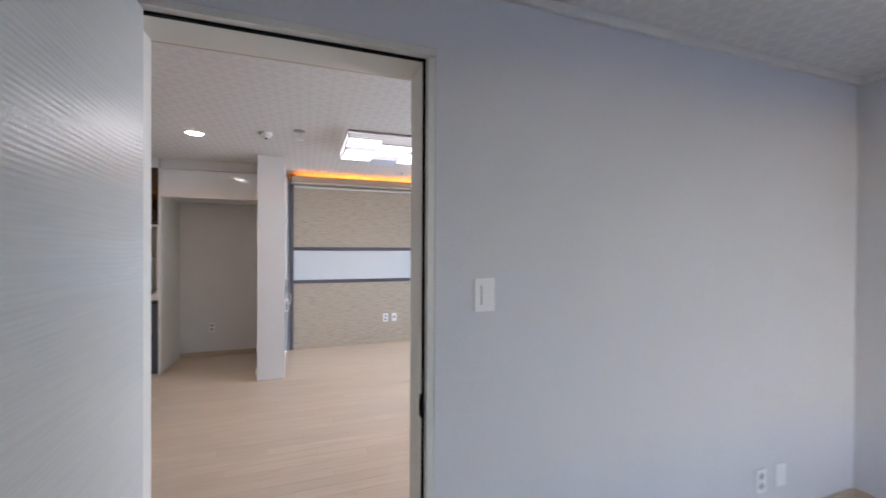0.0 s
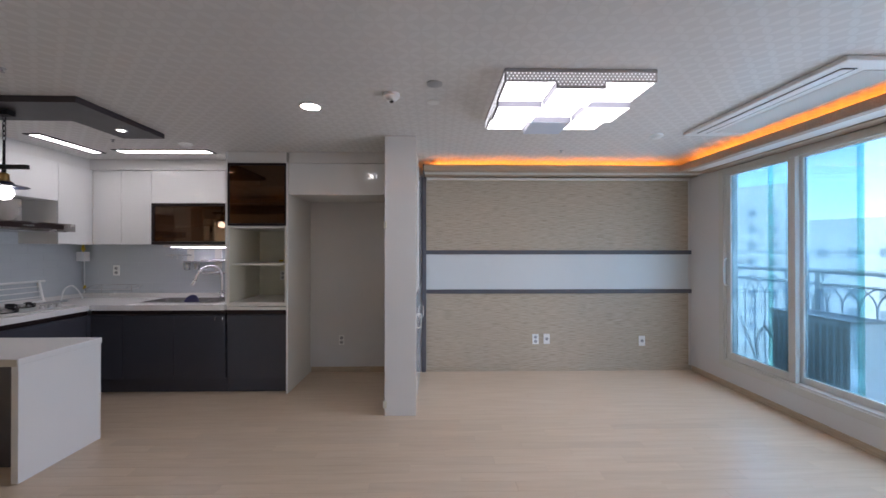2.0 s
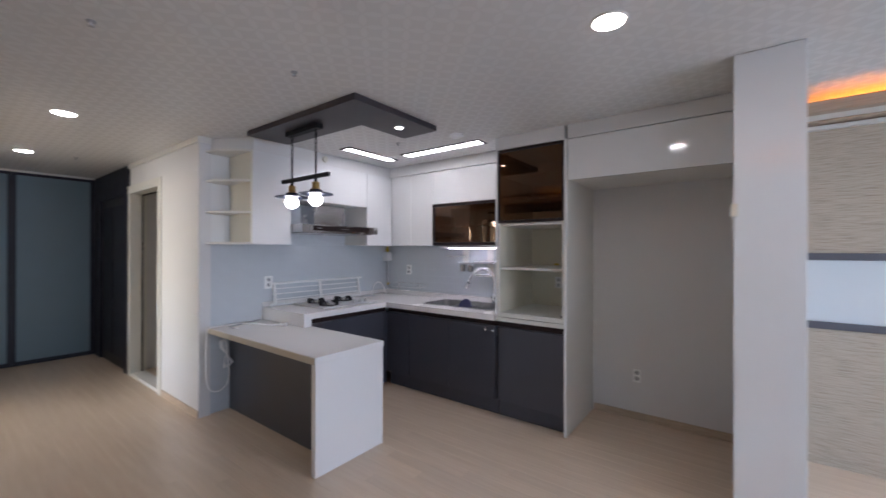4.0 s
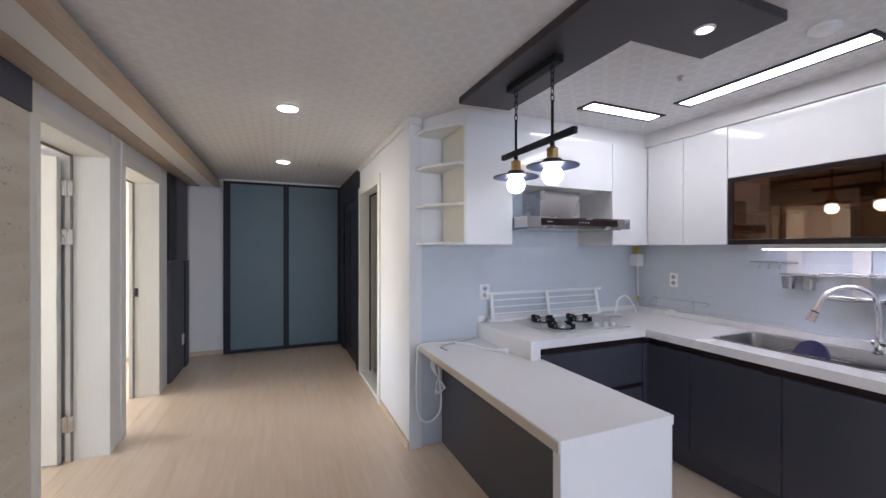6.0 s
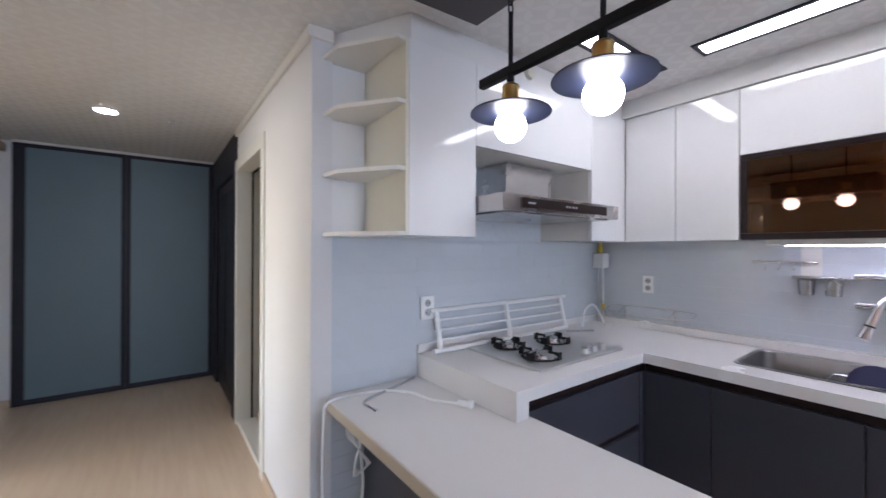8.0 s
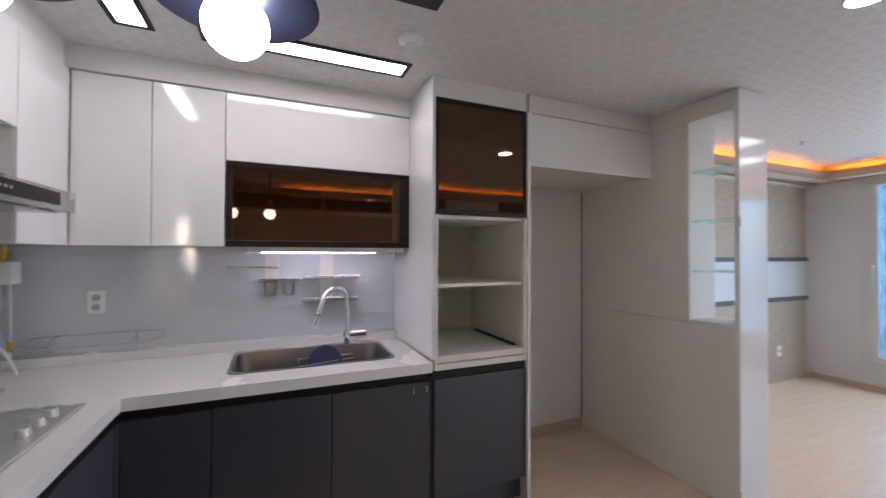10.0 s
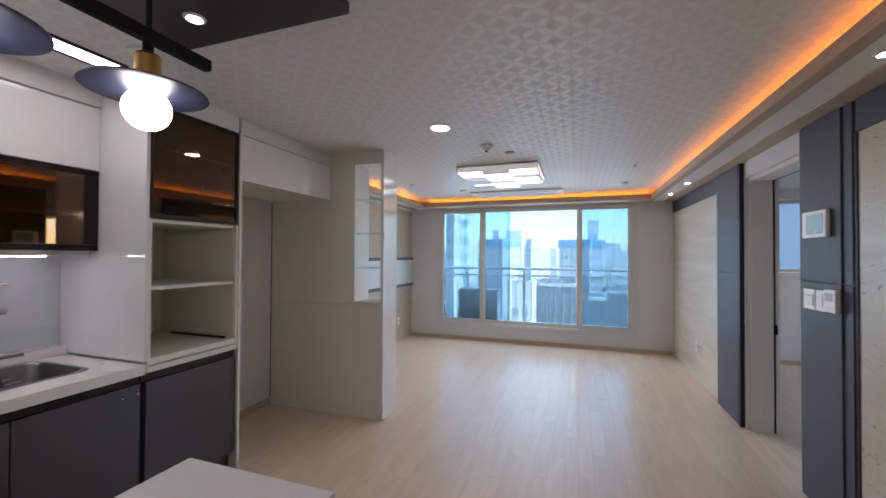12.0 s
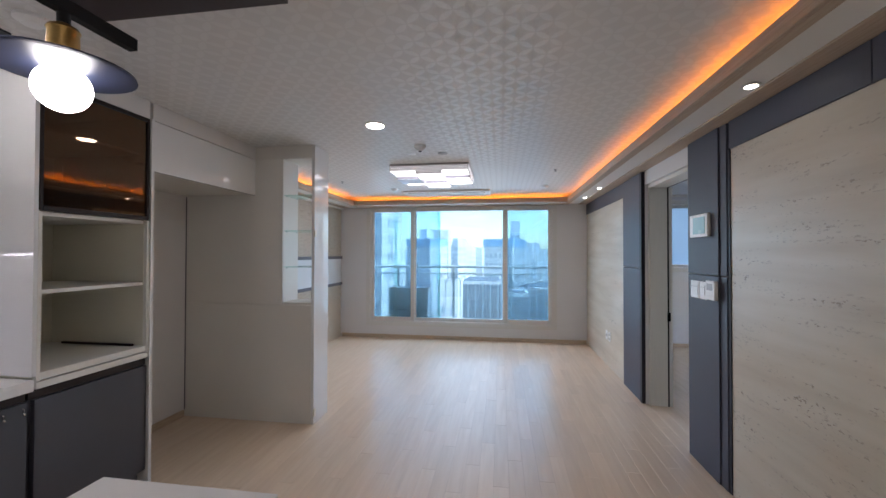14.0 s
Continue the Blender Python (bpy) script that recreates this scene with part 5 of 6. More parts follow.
ptube("joint", (-4.513, 6.50, 0.945), (-4.510, 6.50, 0.985), 0.012, M_YELLOW, gv, "yellow joint")
bm = bmesh.new()
hose(bm, [(-4.50, 6.22, 0.852), (-4.50, 6.25, 0.96), (-4.48, 6.31, 1.0), (-4.46, 6.36, 0.95), (-4.44, 6.40, 0.852)], 0.007)
part("loop", bm, M_PLASTIC, gv, "white looped tube", smooth=True)
bm = bmesh.new()
hose(bm, [(-4.46, 5.99, 0.858), (-4.42, 6.03, 0.862), (-4.40, 6.09, 0.860), (-4.36, 6.13, 0.862), (-4.40, 6.16, 0.858)], 0.007)
solo("igniter", bm, M_HOLE, (-4.42, 6.06, 0.852), "small grey gas lighter lying on the worktop", "lighter", smooth=True)

# ---- loose cable on the peninsula ----
cab = thing("power_cable", (-4.45, 4.6, 0.74), "white power cable trailing over the counter end", "cable")
bm = bmesh.new()
hose(bm, [(-4.17, 4.86, 0.745), (-4.27, 4.80, 0.742), (-4.40, 4.77, 0.742), (-4.49, 4.68, 0.742), (-4.52, 4.52, 0.742), (-4.505, 4.43, 0.735), (-4.50, 4.418, 0.66), (-4.505, 4.415, 0.50),
          (-4.505, 4.42, 0.32), (-4.51, 4.45, 0.23), (-4.52, 4.52, 0.20), (-4.53, 4.59, 0.24), (-4.535, 4.61, 0.33), (-4.535, 4.60, 0.44), (-4.535, 4.585, 0.60), (-4.535, 4.58, 0.69)], 0.006)
part("cord", bm, M_PLASTIC, cab, "", smooth=True)
bm = bmesh.new()
for k in range(4):
    d = 0.007 * k
    yz = [(4.575, 0.625 - d), (4.532 + d, 0.612), (4.536 + d, 0.56), (4.582, 0.50), (4.622 + d * 0.6, 0.425), (4.612 + d, 0.395 + d), (4.574 - d * 0.6, 0.405 - d), (4.572, 0.46), (4.592, 0.51), (4.592 - d * 0.5, 0.58)]
    hose(bm, [(-4.53 + 0.003 * k, y, z) for y, z in yz + yz[:1]], 0.0036, 6)
part("coil", bm, M_PLASTIC, cab, "bundled white coil", smooth=True)
bm = bmesh.new()
tube(bm, (-4.17, 4.86, 0.748), (-4.13, 4.885, 0.748), 0.013)
tube(bm, (-4.13, 4.885, 0.748), (-4.115, 4.894, 0.748), 0.018)
part("plug", bm, M_PLASTIC, cab, "white plug", smooth=True)
gc2 = thing("wire_offcut", (-4.40, 4.58, 0.737), "grey cable offcut with bared wires on the counter", "cable")
bm = bmesh.new()
hose(bm, [(-4.57, 4.90, 0.741), (-4.50, 4.74, 0.741), (-4.46, 4.63, 0.741), (-4.42, 4.56, 0.741), (-4.37, 4.555, 0.741)], 0.006)
part("cord", bm, M_HOLE, gc2, "", smooth=True)
for dy, mm in ((0.0, M_BLUE), (0.02, M_PLASTIC)):
    ptube("strand", (-4.37, 4.555 + dy * 0.2, 0.741), (-4.31, 4.555 + dy, 0.742), 0.003, mm, gc2, "", n=6)

# ---- ceiling lamps ----
# Skirt grey is darkened to paint in the shade on the lamp's sides.
M_SKIRT = mat("pierced_skirt_shaded", (0.46, 0.44, 0.44), 0.45, var=0.03)
M_RIM = mat("lamp_rim_blue_grey", (0.30, 0.30, 0.36), 0.4)
M_TILEDIM = mat("lamp_diffuser_unlit", (0.72, 0.79, 0.92), 0.4, var=0.02)
lamp = thing("ceiling_lamp", (0.125, 4.55, H), "square white ceiling lamp with nine stepped glowing tiles", "ceiling lamp")
LX0, LX1, LY0, LY1 = -0.275, 0.525, 4.15, 4.95
pbox("housing", (LX0, LX1, LY0, LY1, 2.268, H - 0.001), M_WHITE, lamp, "white housing with pierced rim", 0.004)
bm = bmesh.new()
for r in range(5):
    for k in range(40):
        xx = LX0 + 0.012 + (k + 0.5 * (r % 2)) * 0.0198
        zz = 2.2925 - r * 0.0145
        if xx < LX1 - 0.008 and (r < 3 or LX0 + 0.275 < xx < LX0 + 0.525):
            box(bm, xx - 0.0038, xx + 0.0038, LY0 - 0.0032, LY0 - 0.0022, zz - 0.0038, zz + 0.0038)
for r in range(5):
    for k in range(40):
        yy = LY0 + 0.012 + (k + 0.5 * (r % 2)) * 0.0198
        zz = 2.2925 - r * 0.0145
        if yy < LY1 - 0.008 and (r < 3 or LY0 + 0.275 < yy < LY0 + 0.525):
            box(bm, LX0 - 0.0034, LX0 - 0.0021, yy - 0.0038, yy + 0.0038, zz - 0.0038, zz + 0.0038)
part("hole_pattern", bm, M_LAMPDIM, lamp, "rows of small lit holes")
pbox("pierced_skirt", (LX0, LX1, LY0 - 0.002, LY0 + 0.0005, 2.250, H - 0.0012), M_SKIRT, lamp, "pierced metal skirt with shade put into its grey colour", 0)
pbox("pierced_skirt", (LX0 + 0.270, LX0 + 0.530, LY0 - 0.002, LY0 + 0.0005, 2.216, 2.2499), M_SKIRT, lamp, "pierced metal skirt with shade put into its grey colour", 0)
pbox("pierced_skirt", (LX0 - 0.002, LX0 + 0.0005, LY0 + 0.001, LY1, 2.250, H - 0.0012), M_SKIRT, lamp, "pierced metal skirt with shade put into its grey colour", 0)
pbox("pierced_skirt", (LX0 - 0.002, LX0 + 0.0005, LY0 + 0.270, LY0 + 0.530, 2.216, 2.2499), M_SKIRT, lamp, "pierced metal skirt with shade put into its grey colour", 0)
tw = (LX1 - LX0 - 0.012) / 3
for i in range(3):
    for j in range(3):
        low = (i + j) % 2 == 1
        z1 = 2.267
        z0 = 2.214 if low else 2.248
        a, b = LX0 + 0.006 + i * tw, LY0 + 0.006 + j * tw
        tile = pbox("tile_rim", (a + 0.002, a + tw - 0.002, b + 0.002, b + tw - 0.002, z0 + 0.004, z1), M_RIM, lamp, "blue-grey rim", 0.002)
        pbox("diffuser", (a + 0.004, a + tw - 0.004, b + 0.004, b + tw - 0.004, z0, z0 + 0.0038), M_TILEDIM if (i == 1 and j == 2) else M_LAMP, tile, "dim bluish diffuser" if (i == 1 and j == 2) else "glowing white diffuser", 0)


def downlight(x, y, z=H, r=0.06, glowm=M_DOWN, label="round white recessed downlight, switched on", group="ceiling downlights"):
    th = thing("downlight", (x, y, z), label, "downlight", group)
    bm = bmesh.new()
    lathe(bm, (x, y, z), [(r + 0.012, -0.0005), (r + 0.011, -0.005), (r + 0.001, -0.007), (r, -0.004), (r, -0.0006)], 32)
    part("trim", bm, M_WHITE, th, "", smooth=True)
    bm = bmesh.new()
    lathe(bm, (x, y, z), [(r - 0.001, -0.0072), (r - 0.003, -0.0085), (0.004, -0.009)], 32)
    part("diffuser", bm, glowm, th, "glowing disc", smooth=True)
    return th


for x, y in ((-1.462, 4.707), (-4.714, 3.602), (-6.420, 3.588)):
    downlight(x, y)
for x in (-2.09, 0.746, 1.548):
    downlight(x, 2.67, 2.2045, 0.026, M_SPOT, "small steel spot in the cornice, switched on", "cornice spots")


def strip_light(x0, x1, y0, y1, label):
    th = thing("kitchen_light", ((x0 + x1) / 2, (y0 + y1) / 2, H), label, "ceiling lamp", "kitchen ceiling lights")
    w = 0.022
    for b in ((x0, x1, y0, y0 + w), (x0, x1, y1 - w, y1), (x0, x0 + w, y0 + w, y1 - w), (x1 - w, x1, y0 + w, y1 - w)):
        pbox("frame", (*b, H - 0.008, H - 0.0005), M_NAVYD, th, "dark frame", 0.001)
    pbox("diffuser", (x0 + w, x1 - w, y0 + w, y1 - w, H - 0.006, H - 0.0008), M_KLIGHT, th, "glowing white diffuser", 0)


strip_light(-3.985, -3.845, 5.34, 5.98, "recessed dark-framed strip light over the hob")
strip_light(-3.68, -2.78, 5.83, 5.98, "long recessed dark-framed strip light over the sink")

drop = thing("ceiling_panel", (-3.4, 4.9, 2.27), "dark brown L-shaped panel hung flat under the ceiling", "ceiling panel")
bm = bmesh.new()
prism(bm, [(-4.12, 4.555), (-2.85, 4.562), (-2.85, 5.345), (-3.18, 5.345), (-3.19, 4.915), (-4.10, 4.895)], 2.280, H - 0.0005)
M_BROWNPANEL = mat("dark_brown_film", (0.042, 0.034, 0.040), 0.45, var=0.08, scale=6)
part("board", bm, M_BROWNPANEL, drop)
downlight(-3.01, 5.11, 2.2795, 0.026, M_SPOT, "small white spot in the dark ceiling panel, switched on", "")

pd = thing("pendant_lamp", (-3.6, 4.715, 2.2), "black iron pendant with two enamel shades and glowing bulbs", "pendant lamp")
pbox("canopy", (-3.79, -3.39, 4.681, 4.731, 2.245, 2.2795), M_IRON, pd, "black canopy bar", 0.003)
pbox("bar", (-3.865, -3.285, 4.695, 4.718, 1.897, 1.925), M_IRON, pd, "black square bar", 0.002)
for bx in (-3.735, -3.437):
    by = 4.706
    for k in range(5):
        bm = bmesh.new()
        zc = 2.225 - k * 0.032
        pts = []
        for i in range(12):
            a = 2 * math.pi * i / 12
            u, v = 0.0085 * math.cos(a), 0.021 * math.sin(a)
            pts.append((bx + (u if k % 2 else 0), by + (0 if k % 2 else u), zc + v))
        hose(bm, pts + [pts[0]], 0.0025, 6)
        part("chain_link", bm, M_IRON, pd, "", smooth=True)
    bm = bmesh.new()
    tube(bm, (bx, by, 1.885), (bx, by, 2.085), 0.007)
    tube(bm, (bx, by, 1.872), (bx, by, 1.897), 0.011)
    part("rod", bm, M_IRON, pd, "", smooth=True)
    bm = bmesh.new()
    lathe(bm, (bx, by, 1.815), [(0.034, -0.004), (0.036, 0.004), (0.026, 0.008), (0.025, 0.040), (0.027, 0.046), (0.024, 0.052), (0.010, 0.060), (0.008, 0.066)], 24)
    part("socket_cup", bm, M_BRASS, pd, "aged brass lamp holder", smooth=True)
    bm = bmesh.new()
    lathe(bm, (bx, by, 1.786), [(0.120, -0.004), (0.119, 0.0), (0.085, 0.008), (0.05, 0.014), (0.042, 0.028), (0.030, 0.031), (0.026, 0.028), (0.040, 0.012), (0.084, 0.004), (0.115, -0.005)], 40)
    part("shade", bm, M_SHADE, pd, "dark blue-black enamel shade", smooth=True)
    bm = bmesh.new()
    bmesh.ops.create_uvsphere(bm, u_segments=28, v_segments=18, radius=0.047, matrix=Matrix.Translation((bx, by, 1.744)))
    part("bulb", bm, M_BULB, pd, "glowing white globe bulb", smooth=True)


def ceiling_disc(name, x, y, r, h, label, category, material=None):
    th = thing(name, (x, y, H), label, category, "ceiling detectors")
    bm = bmesh.new()
    lathe(bm, (x, y, H), [(r, -0.0005), (r, -h * 0.45), (r * 0.75, -h * 0.6), (r * 0.55, -h), (0.004, -h)], 24)
    part("body", bm, material or M_PLASTIC, th, "", smooth=True)
    return th


d = ceiling_disc("smoke_detector", -0.905, 4.50, 0.05, 0.045, "white round smoke detector on the ceiling", "smoke detector")
bm = bmesh.new()
lathe(bm, (-0.905, 4.50, H - 0.0452), [(0.014, 0), (0.012, -0.006), (0.004, -0.007)], 20)
part("sensor", bm, M_SLOT, d, "dark sensor slot", smooth=True)
ceiling_disc("ceiling_cover", -0.643, 4.348, 0.045, 0.012, "flat white ceiling cover plate", "cover plate", M_HOLE)
ceiling_disc("ceiling_cover", -0.653, 4.628, 0.04, 0.006, "flat white ceiling cover plate", "cover plate")
ceiling_disc("heat_detector", 1.18, 5.30, 0.05, 0.03, "white heat detector on the ceiling", "detector")
ceiling_disc("heat_detector", -2.856, 5.62, 0.055, 0.03, "white heat detector near the kitchen light", "detector")
ceiling_disc("heat_detector", 1.18, 3.25, 0.05, 0.03, "white heat detector on the ceiling", "detector")
for x, y in ((0.552, 5.804), (-3.403, 5.512), (-3.149, 3.443), (-6.413, 3.95), (-2.9, 4.2), (0.2, 3.25)):
    th = thing("sprinkler", (x, y, H), "small steel sprinkler head in the ceiling", "sprinkler", "sprinkler heads")
    bm = bmesh.new()
    lathe(bm, (x, y, H), [(0.018, -0.0005), (0.017, -0.004), (0.006, -0.006), (0.005, -0.018), (0.012, -0.019), (0.012, -0.022), (0.003, -0.023)], 14)
    part("head", bm, M_HOLE, th, "", smooth=True)

ac = thing("ceiling_air_conditioner", (1.6, 4.6, H), "white flush ceiling air conditioner with long louvres", "air conditioner")
pbox("panel", (1.36, 1.83, 3.98, 5.24, H - 0.028, H - 0.0005), M_PLASTIC, ac, "", 0.012)
pbox("outlet", (1.42, 1.50, 4.06, 5.16, H - 0.0295, H - 0.0282), M_SLOT, ac, "dark outlet slot", 0)
pbox("louvre", (1.425, 1.485, 4.07, 5.15, H - 0.034, H - 0.0298), M_PLASTIC, ac, "", 0.002)
for k in range(9):
    xx = 1.56 + k * 0.026
    pbox("slat", (xx, xx + 0.016, 4.08, 5.14, H - 0.033, H - 0.0285), M_PLASTIC, ac, "", 0.001)

vent = thing("hood_sensor", (-4.2, 5.3, 2.25), "small round cream sensor on the bulkhead", "sensor")
bm = bmesh.new()
tube(bm, (-4.2345, 5.36, 2.262), (-4.215, 5.36, 2.262), 0.032, 0.026, 24)
part("body", bm, M_CREAM, vent, "", smooth=True)

# ---- balcony and city ----
M_CONC = mat("balcony_concrete", (0.42, 0.43, 0.43), 0.8, var=0.1, scale=3, bump=0.2)
M_FIN = mat("outdoor_fin_grey", (0.26, 0.31, 0.31), 0.6, var=0.1)
M_RAILING = mat("railing_grey_metal", (0.80, 0.86, 0.87), 0.45, var=0.05)
RX = 2.95
setting("balcony_floor", boxes([(2.45, RX + 0.12, 2.6, 6.75, -0.25, 0.02)]), M_CONC, "narrow concrete balcony floor outside the window", "balcony")
# The southern slab is an added, unseen overhang that shades the side rooms' openings.
setting("sun_block_slab_south", boxes([(-8.05, 2.45, -3.4, -0.76, 2.25, 2.40)]), M_CONC, "added unseen concrete slab that keeps the sun out of the south rooms", "balcony")
rl = thing("balcony_railing", (RX, 4.6, 0), "grey metal balcony railing with pointed arches between bars", "railing")
ptube("top_rail", (RX, 2.6, 1.18), (RX, 6.75, 1.18), 0.025, M_RAILING, rl)
ptube("rail", (RX, 2.6, 1.06), (RX, 6.75, 1.06), 0.014, M_RAILING, rl)
ptube("rail", (RX, 2.6, 0.12), (RX, 6.75, 0.12), 0.014, M_RAILING, rl)
for k in range(5):
    y = 2.62 + k * 1.03
    pbox("post", (RX - 0.022, RX + 0.022, y - 0.022, y + 0.022, 0.021, 1.18), M_RAILING, rl, "", 0.002)
nb = 31
for k in range(nb):
    y = 2.66 + k * 4.06 / (nb - 1)
    ptube("bar", (RX, y, 0.12), (RX, y, 0.88), 0.008, M_RAILING, rl, "", n=6)
    if k < nb - 2:
        y1 = y + 2 * 4.06 / (nb - 1)
        bm = bmesh.new()
        hose(bm, [(RX, y, 0.88), (RX, y + (y1 - y) * 0.12, 0.97), (RX, (y + y1) / 2, 1.05), (RX, y1 - (y1 - y) * 0.12, 0.97), (RX, y1, 0.88)], 0.007, 5)
        part("arch", bm, M_RAILING, rl, "", smooth=True)
ou = thing("outdoor_unit", (2.72, 5.4, 0.02), "grey outdoor air conditioner unit standing on the balcony", "air conditioner")
pbox("case", (2.56, 2.86, 5.08, 5.78, 0.06, 0.80), M_RAILING, ou, "", 0.01)
pbox("lid", (2.55, 2.87, 5.07, 5.79, 0.801, 0.82), M_CONC, ou, "pale lid", 0.004)
for k in range(12):
    pbox("fin", (2.553, 2.559, 5.10 + k * 0.056, 5.13 + k * 0.056, 0.12, 0.76), M_FIN, ou, "", 0)
for y in (5.18, 5.68):
    pbox("foot", (2.60, 2.82, y - 0.03, y + 0.03, 0.0205, 0.0595), M_SLOT, ou, "", 0.002)
bm = bmesh.new()
hose(bm, [(2.60, 5.80, 0.5), (2.60, 5.92, 0.62), (2.58, 5.98, 0.45), (2.56, 5.95, 0.3), (2.52, 6.05, 0.55), (2.47, 6.06, 0.7)], 0.014)
part("pipe", bm, M_WHITE, ou, "white insulated pipe", smooth=True)

GZ = -38.0
M_GROUND = mat("city_ground", (0.13, 0.14, 0.14), 0.9, var=0.3, scale=0.02)
bm = bmesh.new()
box(bm, -600, 3500, -2500, 2500, GZ - 1, GZ)
solo("ground", bm, M_GROUND, (0, 0, 0), "city ground far below the window", "ground", kind="structure")
M_BW = mat("apartment_white", (0.80, 0.80, 0.78), 0.8, var=0.08, scale=0.2)
# Grey walls and blue bands are lightened: haze over shaded facades, put into colour.
M_BG = mat("apartment_grey_hazed", (0.78, 0.80, 0.82), 0.8, var=0.08, scale=0.2)
M_BB = mat("apartment_blue_band", (0.34, 0.58, 0.78), 0.7, var=0.1, scale=0.2)
M_BWIN = mat("apartment_glazing", (0.36, 0.44, 0.50), 0.15, var=0.3, scale=0.3)
M_BLOW = mat("low_building_grey", (0.20, 0.24, 0.28), 0.8, var=0.15, scale=0.2)
M_ROOF = mat("flat_roof", (0.22, 0.27, 0.32), 0.85, var=0.2, scale=0.1)
# The hills' pale blue includes distance haze, painted as colour.
M_HILL = mat("far_hills_hazed", (0.36, 0.45, 0.54), 0.9, var=0.2, scale=0.01)


def building(x, y, w, d, top, material, label, cols, rows, band=False, rz=0.0, tower=0.0, side=0):
    """A block of flats whose front looks west, with its storeys of windows there and on its south side."""
    th = thing("apartment_building", (x, y, GZ), label, "building", "city buildings")
    th.rotation_euler = (0, 0, radians(rz))
    pbox("wall", (x, x + d, y - w / 2, y + w / 2, GZ, top), material, th, "", 0)
    pbox("roof", (x + 0.4, x + d - 0.4, y - w / 2 + 0.4, y + w / 2 - 0.4, top, top + 0.3), M_ROOF, th, "", 0)
    bm = boxes([(x, x + 0.35, y - w / 2, y + w / 2, top, top + 0.6), (x + 0.35, x + d, y - w / 2, y - w / 2 + 0.35, top, top + 0.6)])
    part("parapet", bm, M_BW, th, "pale roof parapet")
    if band:
        pbox("band", (x - 0.25, x + d, y - w / 2 - 0.25, y + w / 2 + 0.25, top - 1.6, top + 0.7), M_BB, th, "blue roof band", 0)
    if tower:
        pbox("lift_tower", (x + d * 0.3, x + d * 0.7, y - w * 0.12, y + w * 0.16, top + 0.5, top + 0.5 + tower), material, th, "", 0)
    if side:
        cw, me = d / side, None
        for c in range(side):
            for r in range(rows):
                if me is None:
                    bm = bmesh.new()
                    box(bm, -cw * 0.2, cw * 0.2, -0.12, 0.0, -0.65, 0.65)
                    me = finish("window", bm, M_BWIN, (0, 0, 0))
                ob = new("window", me)
                ob.parent = th
                ob.location = ((c + 0.5) * cw, -w / 2, top - 4.4 - r * 2.9 - GZ)
    if cols:
        cw, ch = w / cols, 2.9
        me = None
        for c in range(cols):
            for r in range(rows):
                zc = top - 4.4 - r * ch
                yc = y - w / 2 + (c + 0.5) * cw
                if me is None:
                    bm = bmesh.new()
                    box(bm, -0.15, 0.0, -cw * 0.21, cw * 0.21, -0.6, 0.6)
                    me = finish("window", bm, M_BWIN, (0, 0, 0))
                ob = new("window", me)
                ob.parent = th
                ob.location = (0, yc - y, zc - GZ)
    return th


building(57, 72, 9, 12, 12.5, M_BW, "white tower of flats with small windows", 3, 8, rz=40)
building(62, 55, 16, 12, 5.5, M_BG, "grey block of flats beside the white tower", 5, 5, rz=38)
building(60, 24.6, 1.8, 5.5, 17.0, M_BW, "near slim white tower of flats", 1, 9, rz=-24, side=1)
building(150, 44.9, 3.0, 6, 3.5, M_BW, "slim white block of flats between the towers", 2, 7)
building(112, 28.6, 9.6, 8, 5.4, M_BG, "grey block of flats with a blue roof band", 5, 9, True, rz=-32, tower=3.2, side=4)
building(135, 25.2, 5.4, 7, 9.6, M_BW, "white stair tower behind the grey block", 2, 4)
building(180, 25.2, 2.8, 10, 8.4, M_BG, "slim tall grey tower block", 2, 9, rz=-20, side=2)
building(205, 24.5, 4.0, 9, 7.0, M_BW, "slim white tower block", 3, 9, rz=-25, side=2)
building(260, 28.0, 6.2, 12, 6.2, M_BG, "grey slab block of flats", 4, 8, rz=-20, side=3)
building(300, 23.0, 9.6, 14, 2.4, M_BW, "distant slim white tower block", 5, 8)
building(340, 27.0, 8.0, 14, 6.8, M_BG, "distant grey tower block", 4, 7, rz=-25, side=3)
building(115, 4.6, 8.6, 6, 5.3, M_BW, "white block of flats with a blue roof band", 6, 11, True, rz=-12, side=3)
building(117, -1.6, 4.0, 8, 5.2, M_BG, "grey wing of flats with a blue roof band", 3, 11, True)
building(124, -0.9, 3.0, 5, 11.6, M_BG, "bluish lift tower above the flats", 2, 2)
building(210, -12, 8, 14, 1.0, M_BW, "distant low pale housing block", 5, 4)
building(240, -20, 9, 14, 2.4, M_BW, "distant low pale housing block", 5, 4)
building(320, -30, 22, 20, 5.0, M_BG, "distant grey housing row", 9, 4)
building(420, 12, 20, 20, 4.5, M_BW, "distant pale housing row", 8, 4)
building(75, 8.1, 8.5, 22, -4.7, M_BLOW, "low building with a flat blue-grey roof and pale parapet", 6, 4)
building(62, 0.9, 3.4, 9, -5.7, M_BLOW, "low building with a pale flat roof", 3, 3)
building(90, -6.5, 8.0, 16, -7.0, M_BLOW, "low building with a pale flat roof", 5, 2)
building(110, -15, 14, 20, -8.0, M_BLOW, "low building with a flat blue-grey roof", 6, 2)
building(60, 12.4, 3.2, 8, -3.4, M_BW, "narrow white building with a flat roof", 2, 5)
building(45, 34, 12, 14, -7.0, M_BLOW, "low building with a flat blue-grey roof", 6, 3)
building(70, 42, 14, 14, -4.0, M_BLOW, "low white building with a flat roof", 5, 4)
rng = random.Random(5)
